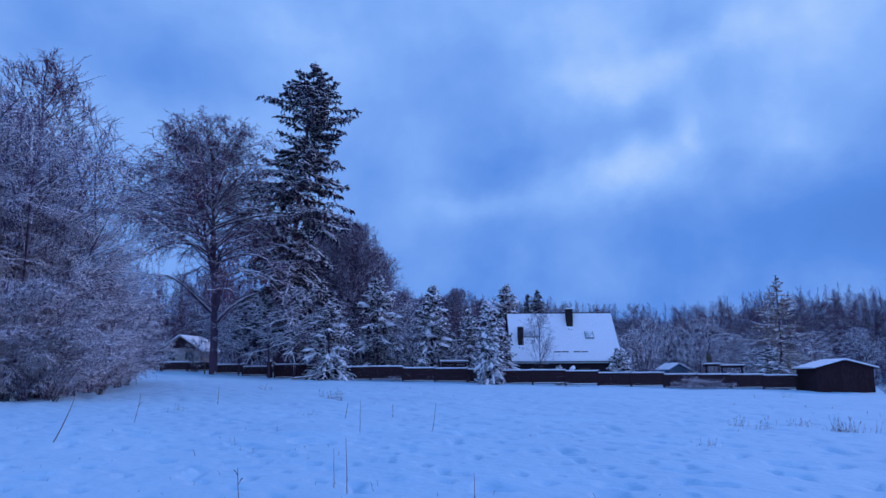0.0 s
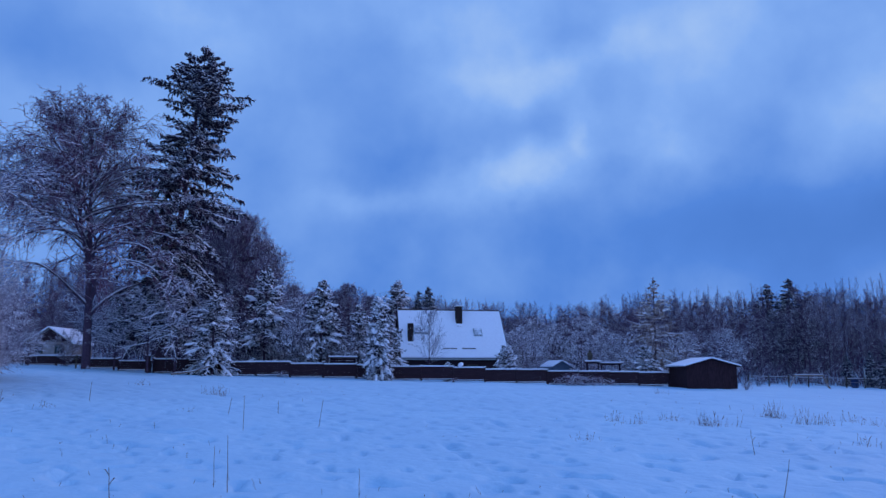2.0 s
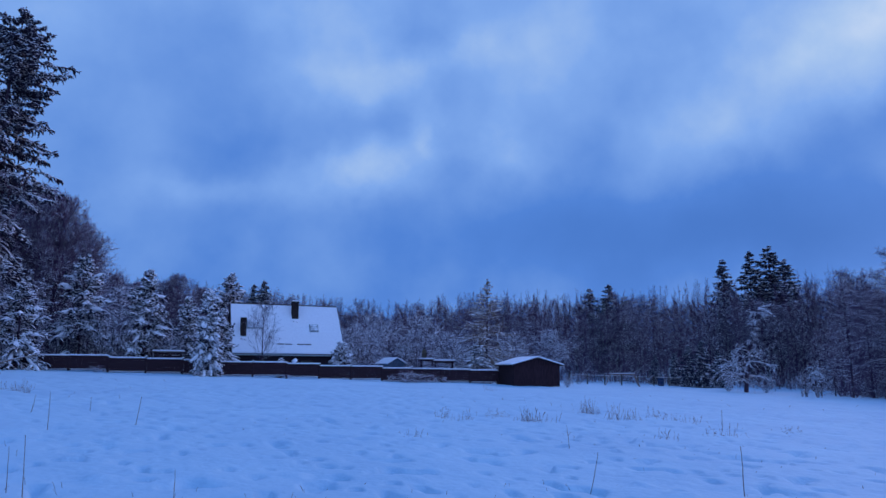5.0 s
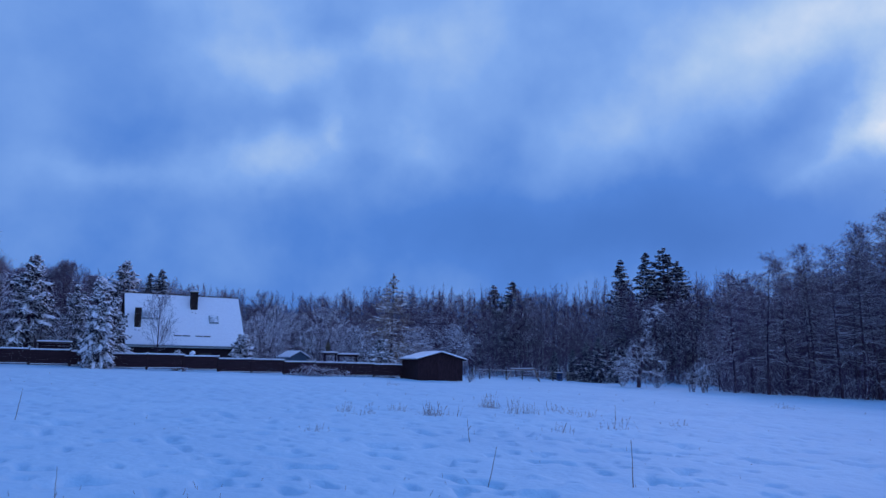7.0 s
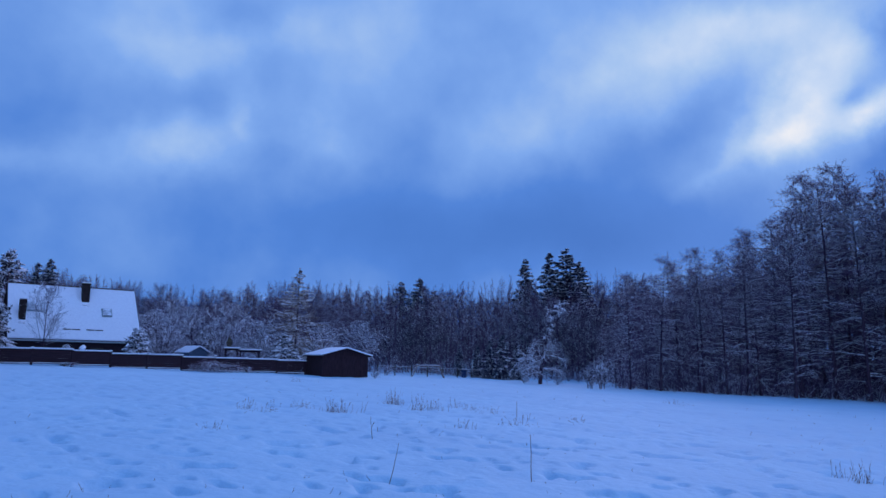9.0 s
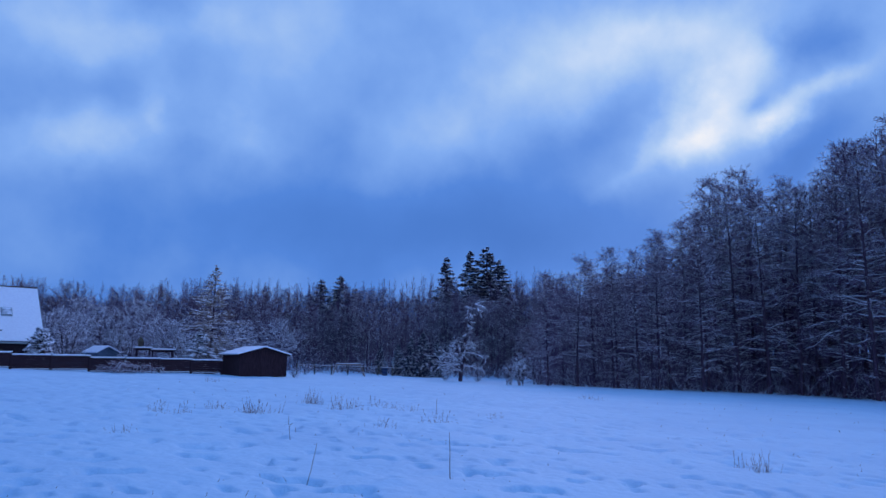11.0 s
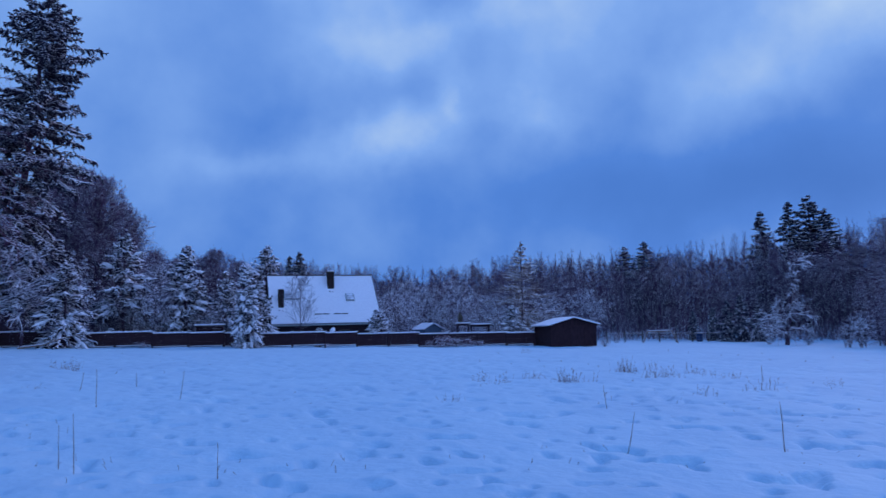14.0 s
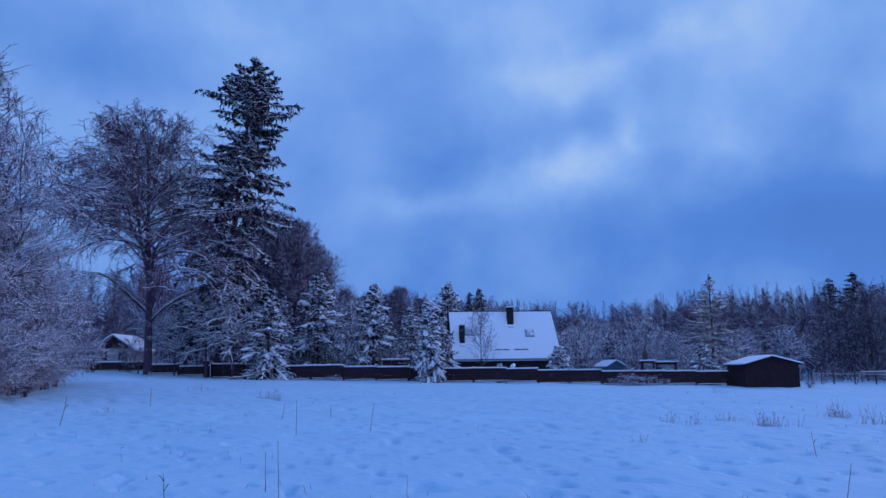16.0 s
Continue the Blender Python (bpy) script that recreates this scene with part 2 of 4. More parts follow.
M_GREENISH = plain("painted_hut_wall", (0.09, 0.11, 0.16), (0.15, 0.18, 0.24), 5.0, 0.7)
M_METAL = plain("galvanised_steel", (0.30, 0.31, 0.32), (0.45, 0.46, 0.47), 20.0, 0.45, 0.8)
M_POLE = plain("pale_pole", (0.42, 0.40, 0.38), (0.58, 0.56, 0.54), 9.0, 0.7)
M_PANE, _n, _l, _b = material("window_pane", 0.08)
_b.inputs["Base Color"].default_value = (0.02, 0.025, 0.03, 1)


M_SKYLIGHT = dusted("snowy_pane", (0.03, 0.035, 0.045), (0.06, 0.065, 0.08), 0.44, 2.2, 0.3, 0.7)


# ---- geometry helpers ----
class Bag:
    """Collects quads and triangles in arrays and makes one mesh of them."""

    def __init__(self):
        self.v, self.q, self.n, self.lines = [], [], 0, None

    def add(self, verts, quads):
        self.v.append(np.asarray(verts, float).reshape(-1, 3))
        self.q.append(np.asarray(quads, int).reshape(-1, 4) + self.n)
        self.n += len(self.v[-1])

    def tubes(self, P, R, sides=3, seed=0):
        """P: m x k x 3 middle lines, R: m x k radii."""
        m, k, _ = P.shape
        if m == 0:
            return
        tan = np.gradient(P, axis=1)
        tan /= np.linalg.norm(tan, axis=2, keepdims=True) + 1e-9
        ref = np.where(np.abs(tan[:, :1, 2:3]) > 0.9, [[[1.0, 0, 0]]], [[[0, 0, 1.0]]])
        u = np.cross(tan, np.broadcast_to(ref, tan.shape))
        u /= np.linalg.norm(u, axis=2, keepdims=True) + 1e-9
        w = np.cross(u, tan)
        a = np.arange(sides) * 2 * np.pi / sides + np.pi / 2
        V = P[:, :, None] + R[:, :, None, None] * (np.cos(a)[:, None] * u[:, :, None] + np.sin(a)[:, None] * w[:, :, None])
        i = np.arange(m)[:, None, None] * k * sides
        j = np.arange(k - 1)[None, :, None] * sides
        s = np.arange(sides)[None, None, :]
        s2 = (s + 1) % sides
        quads = np.stack(np.broadcast_arrays(i + j + s, i + j + s2, i + j + sides + s2, i + j + sides + s), -1)
        self.add(V, quads)

    def merge(self, other, m):
        """All of another bag, moved by the matrix m."""
        a = np.array(m)
        for v, q in ((np.concatenate(other.v), np.concatenate(other.q)),):
            self.add(v @ a[:3, :3].T + a[:3, 3], q)

    def mesh(self, name, mat, smooth=False):
        me = bpy.data.meshes.new(name)
        if not self.n:
            return me
        v, q = np.concatenate(self.v), np.concatenate(self.q)
        me.vertices.add(len(v))
        me.vertices.foreach_set("co", v.ravel())
        me.loops.add(q.size)
        me.loops.foreach_set("vertex_index", q.ravel())
        me.polygons.add(len(q))
        me.polygons.foreach_set("loop_start", np.arange(len(q)) * 4)
        me.polygons.foreach_set("loop_total", np.full(len(q), 4))
        if smooth:
            me.polygons.foreach_set("use_smooth", np.ones(len(q), bool))
        me.materials.append(mat)
        me.update(calc_edges=True)
        return me


def part(name, data, mat, parent, label=""):
    """Links a bag or bmesh as one mesh under a thing or a part."""
    if isinstance(data, Bag):
        me = data.mesh(name, mat)
    elif isinstance(data, bmesh.types.BMesh):
        me = bpy.data.meshes.new(name)
        data.to_mesh(me)
        data.free()
        me.materials.append(mat)
    else:
        me = data
    ob = new(name, me)
    if parent is not None:
        ob.parent = parent
    if label:
        ob["label"] = label
    return ob


def thing(name, m, label, category, group="", kind=""):
    ob = new(name)
    ob.empty_display_size = 0.2
    ob.matrix_basis = m
    return tagged(ob, label, category, group, kind)


def box(sx, sy, sz, at=(0, 0, 0), bevel=0.0, bm=None, rot=None):
    """A bevelled box standing on at (its base centre)."""
    b = bmesh.new()
    bmesh.ops.create_cube(b, size=1)
    bmesh.ops.scale(b, vec=(sx, sy, sz), verts=b.verts)
    if bevel:
        bmesh.ops.bevel(b, geom=b.edges[:], offset=bevel, segments=1, affect="EDGES")
    bmesh.ops.translate(b, vec=(0, 0, sz / 2), verts=b.verts)
    if rot is not None:
        bmesh.ops.transform(b, matrix=rot, verts=b.verts)
    bmesh.ops.translate(b, vec=at, verts=b.verts)
    if bm is None:
        return b
    me = bpy.data.meshes.new("tmp")
    b.to_mesh(me)
    b.free()
    bm.from_mesh(me)
    bpy.data.meshes.remove(me)
    return bm


def step(x, a, b):
    t = np.clip((np.asarray(x, float) - a) / (b - a), 0, 1)
    return t * t * (3 - 2 * t)


def rise(x, y):
    """The wooded slope behind the garden and the forest edge."""
    r = np.hypot(x, y)
    turn = np.degrees(np.arctan2(x, y))
    side = step(turn, 46, 54)
    return 5.5 * step(r - 24 * side, 106, 165) * step(turn, -60, -30) * (1 - step(turn, 110, 130))


def lie(x, y):
    """Height of the ground: the field falls gently to the right and rises to the fence."""
    x, y = np.asarray(x, float), np.asarray(y, float)
    far = 140.0
    xs, ys = far * np.tanh(x / far), far * np.tanh(y / far)
    return -0.0285 * xs + 0.0195 * ys + 0.35 * step(-x, 12, 22) * step(y, 38, 56) + rise(x, y)


def spot(bearing, away):
    """A place on the ground at a bearing (degrees, left is positive) and distance from the viewpoint."""
    a = radians(bearing)
    x, y = -math.sin(a) * away, math.cos(a) * away
    return x, y, float(lie(x, y))


def stand(bearing, away, turn=0.0, size=1.0, sink=0.0, lean=(0, 0)):
    x, y, z = spot(bearing, away)
    return pose(x, y, z - sink, lean[0], lean[1], turn) @ Matrix.Scale(size, 4)


# ---- ground: one sheet of snow ----
def smooth_noise(x, y, seed):
    """Value noise on a unit lattice."""
    r = np.random.RandomState(seed)
    tab = r.rand(256, 256)
    xi, yi = np.floor(x).astype(int), np.floor(y).astype(int)
    fx, fy = x - xi, y - yi
    fx, fy = fx * fx * (3 - 2 * fx), fy * fy * (3 - 2 * fy)
    g = lambda a, b: tab[a % 256, b % 256]
    return (g(xi, yi) * (1 - fx) + g(xi + 1, yi) * fx) * (1 - fy) + (g(xi, yi + 1) * (1 - fx) + g(xi + 1, yi + 1) * fx) * fy - 0.5


def make_ground():
    rings = np.concatenate([np.linspace(0.02, 6, 30), np.geomspace(6.2, 75, 240), np.geomspace(78, 3500, 40)])
    fan = np.concatenate([np.radians(np.linspace(-92, 48, 460)), np.radians(np.linspace(50, 266, 130))])
    r, a = np.meshgrid(rings, fan, indexing="ij")
    x, y = -np.sin(a) * r, np.cos(a) * r
    z = lie(x, y)
    near = (1 - step(r, 60, 90)) * (0.15 + 0.85 * step(r, 1.5, 6))
    z += near * (0.10 * smooth_noise(x * 0.22, y * 0.22, 1) + 0.06 * smooth_noise(x * 0.9, y * 0.9, 2) + 0.03 * smooth_noise(x * 3.4, y * 3.4, 3))
    dents = smooth_noise(x * 3.4 + 40, y * 3.4 + 9, 4)
    z -= near * 0.11 * step(dents, 0.21, 0.38)
    tufts = smooth_noise(x * 1.9 + 11, y * 1.9 + 70, 5)
    z += near * 0.05 * step(tufts, 0.30, 0.48)
    nr, na = r.shape
    i, j = np.meshgrid(np.arange(nr - 1), np.arange(na), indexing="ij")
    j2 = (j + 1) % na
    bag = Bag()
    bag.add(np.stack([x, y, z], -1), np.stack([i * na + j, (i + 1) * na + j, (i + 1) * na + j2, i * na + j2], -1))
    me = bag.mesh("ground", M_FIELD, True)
    ob = new("ground", me)
    tagged(ob, "snow-covered meadow with shallow dents and hummocks", "snow field", kind="structure")


make_ground()


# ---- trees: how they grow ----
def unit(v):
    return v / (np.linalg.norm(v, axis=-1, keepdims=True) + 1e-9)


def grow(rng, start, way, length, k, wander, pull):
    """Middle lines of m shoots with k points. pull: what is added to the z of the way over the whole shoot."""
    m = len(start)
    P = np.empty((m, k, 3))
    P[:, 0] = start
    d = unit(way)
    for i in range(1, k):
        d = unit(d + rng.normal(0, wander, (m, 3)) + np.array([0, 0, 1.0]) * (np.asarray(pull) / (k - 1)).reshape(-1, 1))
        P[:, i] = P[:, i - 1] + d * (length / (k - 1))[:, None]
    return P


def shoots(rng, P, n, lo, hi, angle, flat=0.0, high_up=1.0):
    """n side shoots on every line of P: start, way, parent's index, place along it (0 to 1)."""
    m, k, _ = P.shape
    idx = np.repeat(np.arange(m), n)
    t = lo + (hi - lo) * ((np.tile(np.arange(n), m) + rng.rand(m * n)) / n) ** high_up
    s = t * (k - 1)
    i = np.minimum(s.astype(int), k - 2)
    f = (s - i)[:, None]
    A, B = P[idx, i], P[idx, i + 1]
    tan = unit(B - A)
    perp = rng.normal(0, 1, (m * n, 3))
    perp[:, 2] *= 1 - flat
    perp = unit(perp - tan * np.sum(perp * tan, -1, keepdims=True))
    ang = np.radians(angle(t) if callable(angle) else angle) * rng.uniform(0.75, 1.25, m * n)
    return A + (B - A) * f, np.cos(ang)[:, None] * tan + np.sin(ang)[:, None] * perp, idx, t


def taper(r0, r1, k):
    return np.asarray(r0).reshape(-1, 1) * np.linspace(1, 0, k) + np.asarray(r1).reshape(-1, 1) * np.linspace(0, 1, k)


def snow_line(bag, P, r, least):
    """Fresh snow lying along the upper side of limbs."""
    Q = P.copy()
    Q[:, :, 2] += r * 0.75
    bag.tubes(Q, np.clip(r * 0.8, least, None) * np.linspace(1, 0.6, P.shape[1]), 3)


def leafless(seed, high, girth, limbs, reach, crown, angle, branch=10, twig=7, sprig=4, lo=0.12, fine=0.012, lift=0.15, droop=-0.5, lean=0.02, stems=1, flat=0.2, ks=(7, 5, 4), inner=0.12, even=0.6, fork=0.42, vary=0.22, stout=0.45, high_up=1.0, lined=0.0, bend=0.055, leaders=0):
    """A bare tree: bags of wood and twigs. crown(t): how far limbs reach at the height t (0 to 1)."""
    rng = np.random.RandomState(seed)
    wood, twigs = Bag(), Bag()
    st = np.zeros((stems, 3))
    way = np.tile([0, 0, 1.0], (stems, 1)) + rng.normal(0, 0.02 if stems == 1 else 0.2, (stems, 3))
    if stems > 1:
        st[:, :2] = rng.normal(0, 0.25, (stems, 2))
    hs = np.full(stems, high) * (1 if stems == 1 else rng.uniform(0.75, 1.0, stems))
    T0 = grow(rng, st, way, hs, 12, lean, 0.1)
    wood.tubes(T0, taper(np.full(stems, girth), np.full(stems, girth * 0.06), 12), 7)
    if leaders:
        a, w, idx, t = shoots(rng, T0, leaders, 0.22, 0.42, 9, 0.0)
        L0 = high * (1 - t) * rng.uniform(0.82, 0.98, leaders)
        forks = grow(rng, a, w, L0, 12, 0.045, 0.12)
        wood.tubes(forks, taper(np.full(leaders, girth * 0.5), np.full(leaders, girth * 0.05), 12), 6)
        T0 = np.concatenate([T0, forks])
    n1 = max(1, limbs // len(T0))
    a, w, idx, t = shoots(rng, T0, n1, lo, 0.985, angle, flat, high_up)
    w[:, 2] = np.abs(w[:, 2])
    L1 = reach * crown(t) * rng.uniform(0.97 - vary, 0.97 + vary, len(t))
    P1 = grow(rng, a, w, L1, ks[0], bend, lift(t) if callable(lift) else lift)
    r1 = np.clip(girth * (1 - 0.85 * t) * stout, fine * 1.5, None) * rng.uniform(0.6, 1.0, len(t))
    wood.tubes(P1, taper(r1, np.full(len(t), fine), ks[0]), 4 if ks[0] > 5 else 3)
    if lined:
        wood.lines = Bag()
        snow_line(wood.lines, P1, taper(r1, np.full(len(t), fine), ks[0]), lined)
    if branch:
        a, w, idx, t2 = shoots(rng, P1, branch, inner, 1.0, 45, flat)
        L2 = L1[idx] * fork * (1.1 - even * t2) * rng.uniform(0.6, 1.2, len(t2)) + 0.15
        P2 = grow(rng, a, w, L2, ks[1], 0.075, droop * 0.3)
        twigs.tubes(P2, taper(np.clip(r1[idx] * 0.4, fine, 0.05), np.full(len(t2), fine * 0.8), ks[1]), 3)
        if lined > 0.02:
            pick = rng.rand(len(P2)) < 0.6
            snow_line(wood.lines, P2[pick], np.full(P2[pick].shape[:2], fine), lined * 0.7)
        if twig:
            a, w, idx, t3 = shoots(rng, P2, twig, 0.1, 1.0, 42, flat)
            L3 = L2[idx] * 0.5 * rng.uniform(0.5, 1.2, len(t3)) + 0.1
            P3 = grow(rng, a, w, L3, ks[2], 0.085, droop)
            twigs.tubes(P3, taper(np.full(len(t3), fine), np.full(len(t3), fine * 0.6), ks[2]), 3)
            if sprig:
                a, w, idx, t4 = shoots(rng, P3, sprig, 0.2, 1.0, 40, flat)
                L4 = L3[idx] * 0.55 * rng.uniform(0.5, 1.2, len(t4)) + 0.06
                P4 = grow(rng, a, w, L4, 2, 0.1, droop)
                twigs.tubes(P4, taper(np.full(len(t4), fine * 0.8), np.full(len(t4), fine * 0.5), 2), 3)
    return wood, twigs


def needled(seed, high, girth, boughs, reach, profile, lo=0.06, side=14, hang=0.4, needle=0.05, up=0.25, sag=-0.5, rough=0.25, trunk_lean=0.005, curl=0.3, spray=0.36, tilt=0.9, drop=1.5, whorled=True, kids=3, ring=6):
    """A conifer: bags of trunk, boughs with needles, and pads of snow."""
    rng = np.random.RandomState(seed)
    wood, green, pads = Bag(), Bag(), Bag()
    T0 = grow(rng, np.zeros((1, 3)), np.array([[0, 0, 1.0]]), np.array([high]), 14, trunk_lean, 0.05)
    wood.tubes(T0, taper([girth], [0.02], 14), 8)
    # boughs in loose whorls
    t = lo + (0.99 - lo) * (np.arange(boughs) + rng.rand(boughs)) / boughs
    whorls = max(6, boughs // ring)
    if whorled:
        t = np.clip((np.round(t * whorls) + rng.normal(0, 0.22, boughs)) / whorls, lo, 0.99)
    s = t * 13
    i = np.minimum(s.astype(int), 12)
    base = T0[0, i] + (T0[0, i + 1] - T0[0, i]) * (s - i)[:, None]
    az = rng.rand(boughs) * 2 * np.pi
    rise = up + (t - 0.5) * tilt + rng.normal(0, 0.1, boughs)
    way = np.stack([np.cos(az), np.sin(az), rise], -1)
    L1 = reach * profile(t) * np.clip(rng.normal(1, rough, boughs), 0.35, 1.5) + 0.15
    k = 7
    P1 = np.empty((boughs, k, 3))
    P1[:, 0] = base
    d = unit(way)
    for j in range(1, k):
        f = j / (k - 1)
        bend = sag * (1 - t) if f < 0.7 else curl * np.ones(boughs)
        d = unit(d + rng.normal(0, 0.05, (boughs, 3)) + np.array([0, 0, 1.0]) * (bend / (k - 1) * 1.6)[:, None])
        P1[:, j] = P1[:, j - 1] + d * (L1 / (k - 1))[:, None]
    wood.tubes(P1[:, :5], taper(0.012 + 0.012 * L1, np.full(boughs, 0.008), 5), 3)
    green.tubes(P1[:, 2:], taper(needle * 0.7 * np.ones(boughs), np.full(boughs, needle * 0.35), 5), 4)
    a, w, idx, t2 = shoots(rng, P1, side, 0.12, 1.0, 58, 0.75)
    L2 = (L1[idx] * spray * (1.15 - 0.75 * t2) + needle) * rng.uniform(0.6, 1.2, len(t2))
    P2 = grow(rng, a, w, L2, 4, 0.08, -hang)
    R2 = np.stack([np.full(len(t2), needle * 0.6), np.full(len(t2), needle), np.full(len(t2), needle * 0.85), np.full(len(t2), needle * 0.15)], -1)
    green.tubes(P2, R2 * rng.uniform(0.7, 1.2, (len(t2), 1)), 4)
    a, w, idx, t3 = shoots(rng, P2, kids, 0.15, 0.95, 50, 0.3)
    L3 = L2[idx] * 0.5 * rng.uniform(0.5, 1.2, len(t3)) + needle
    P3 = grow(rng, a, w, L3, 3, 0.1, -hang * drop)
    green.tubes(P3, np.stack([np.full(len(t3), needle * 0.5), np.full(len(t3), needle * 0.75), np.full(len(t3), needle * 0.1)], -1), 3)
    return wood, green, pads, P1, L1


BALL = None


def lumps(bag, centres, sizes, rng, flat=0.6):
    """Soft lumps of snow: small uneven quad spheres."""
    global BALL
    if BALL is None:
        g = np.array([(x, y, z) for x in (-1, 0, 1) for y in (-1, 0, 1) for z in (-1, 0, 1) if (x, y, z) != (0, 0, 0)], float)
        key = {tuple(p.astype(int)): i for i, p in enumerate(g)}
        quads = []
        for ax in range(3):
            for sg in (-1, 1):
                o = [q for q in range(3) if q != ax]
                for a in (-1, 0):
                    for b in (-1, 0):
                        c = []
                        for da, db in ((0, 0), (1, 0), (1, 1), (0, 1)):
                            p = [0, 0, 0]
                            p[ax], p[o[0]], p[o[1]] = sg, a + da, b + db
                            c.append(key[tuple(p)])
                        flip = (sg > 0) == (ax == 1)
                        quads.append(c[::-1] if flip else c)
        BALL = (unit(g), np.array(quads))
    v, q = BALL
    m = len(centres)
    V = v[None] * (1 + rng.normal(0, 0.12, (m, len(v), 1))) * sizes[:, None, None] * np.array([1, 1, flat]) + centres[:, None]
    bag.add(V, q[None] + (np.arange(m) * len(v))[:, None, None])


def snow_pads(P1, L1, seed, share, size):
    """Pads of snow lying along the outer halves of a share of the boughs."""
    rng = np.random.RandomState(seed)
    pick = rng.rand(len(P1)) < share
    P = P1[pick][:, 2:].copy()
    k = P.shape[1]
    r = size * rng.uniform(0.5, 1.15, (len(P), 1)) * np.array([0.25, 0.8, 1.05, 0.9, 0.2])[None, :k] * np.clip(L1[pick] / 1.5, 0.45, 1.1)[:, None]
    r *= 1 + rng.normal(0, 0.22, r.shape)
    P[:, :, 2] += r * 0.45
    bag = Bag()
    bag.tubes(P, np.clip(r, 0.01, None), 5)
    side = P[:, 1:4] + rng.normal(0, size * 0.9, (len(P), 3, 3)) * np.array([1, 1, 0.25])
    lumps(bag, side.reshape(-1, 3), size * rng.uniform(0.3, 0.62, len(P) * 3), rng, 0.6)
    return bag


def plant(name, m, label, category, wood, crown, bark, cover, pads=None, group="", crown_name="crown"):
    ob = thing(name, m, label, category, group)
    part("trunk", wood, bark, ob)
    part(crown_name, crown, cover, ob)
    if isinstance(wood, Bag) and wood.lines is not None:
        part("snow", wood.lines, M_SNOW, ob)["kind"] = "stuff"
    if pads is not None:
        part("snow", pads.mesh("snow", M_SNOW, True), M_SNOW, ob)["kind"] = "stuff"
    return ob


round_top = lambda t: np.sin(np.pi * np.clip(0.12 + 0.86 * t, 0, 1)) ** 0.7
cone = lambda t: np.clip(1 - t, 0.02, 1) ** 0.8

# ---- left edge of the field: old lime, tall spruce, snowed-in willows ----
w, c = leafless(11, 20.6, 0.34, 126, 8.2, lambda t: np.interp(t, (0.1, 0.25, 0.45, 0.65, 0.8, 0.92, 1.0), (0.82, 1.0, 0.98, 0.80, 0.60, 0.38, 0.18)), lambda t: 50 - 10 * t, 10, 5, 2, lo=0.17, fine=0.022, lift=lambda t: -1.5 * (1 - t), droop=-0.5, ks=(9, 4, 3), inner=0.18, even=0.4, fork=0.32, vary=0.16, stout=0.52, lined=0.034, bend=0.09, leaders=2)
plant("lime_tree", stand(17.0, 63, 30), "tall bare lime tree with brown drooping snowy twigs", "tree", w, c, M_LIMB, M_TWIG)

w, g, _, P1, L1 = needled(21, 28.4, 0.42, 225, 4.6, lambda t: np.interp(t, (0.08, 0.3, 0.42, 0.5, 0.58, 0.66, 0.72, 0.78, 0.84, 0.9, 0.95, 0.98, 1.0), (0.8, 1.0, 0.85, 1.08, 1.0, 0.68, 0.56, 0.70, 0.84, 0.50, 0.20, 0.07, 0.02)), lo=0.13, side=34, hang=0.38, needle=0.076, up=-0.06, sag=-0.5, rough=0.10, curl=0.06, spray=0.17, tilt=0.65, drop=2.8, kids=3, ring=9, trunk_lean=0.003)
plant("old_spruce", stand(12.3, 64, 200, lean=(-0.5, -4.6)), "very tall dark old spruce with sparse drooping snowy boughs", "tree", w, g, M_BARK, M_NEEDLE, snow_pads(P1, L1, 21, 0.6, 0.075), crown_name="needles")

w, c = leafless(31, 14.8, 0.20, 46, 3.5, lambda t: np.interp(t, (0.25, 0.45, 0.6, 0.75, 0.88, 1.0), (0.9, 1.0, 0.95, 0.85, 0.62, 0.25)), lambda t: 60 - 22 * t, 10, 4, 1, lo=0.25, fine=0.016, lift=0.2, droop=0.0, ks=(7, 4, 3), inner=0.2, even=0.3, fork=0.36, vary=0.12, stout=0.65, lined=0.018, bend=0.04)
plant("alder_tree", stand(28.6, 38, 10), "tall bare alder with a fine open crown", "tree", w, c, M_BARK, M_TWIG)

w, c = leafless(41, 10.2, 0.10, 110, 4.2, lambda t: 0.5 + 0.5 * np.sin(np.pi * np.clip(t, 0, 1)), 50, 8, 6, 1, lo=0.02, fine=0.015, lift=-0.1, droop=-0.25, stems=9, ks=(6, 4, 3), flat=0.6, lined=0.02, bend=0.045)
willow = plant("willow_bush", stand(29.8, 33), "dense willow thicket bent under fresh snow", "bush", w, c, M_LIMB, M_TWIG_WHITE, group="snowed-in willows")
copy_thing(willow, stand(32.2, 35, 80, 1.16))
copy_thing(willow, stand(37.5, 32, 200, 1.1))
copy_thing(willow, stand(27.1, 38, 130, 0.8))
copy_thing(willow, stand(24.6, 45, 250, 0.62))
copy_thing(willow, stand(23.2, 48, 40, 0.5))
w, c = leafless(42, 4.0, 0.05, 64, 2.0, lambda t: 0.6 + 0.4 * np.sin(np.pi * np.clip(t, 0, 1)), 58, 7, 5, 0, lo=0.02, fine=0.012, lift=-0.15, droop=-0.25, stems=8, ks=(5, 3, 3), flat=0.6, lined=0.014)
low_willow = plant("low_willow", stand(30.5, 29.3), "low willow bush drooping to the snow", "bush", w, c, M_TWIG_WHITE, M_TWIG_WHITE, group="snowed-in willows")
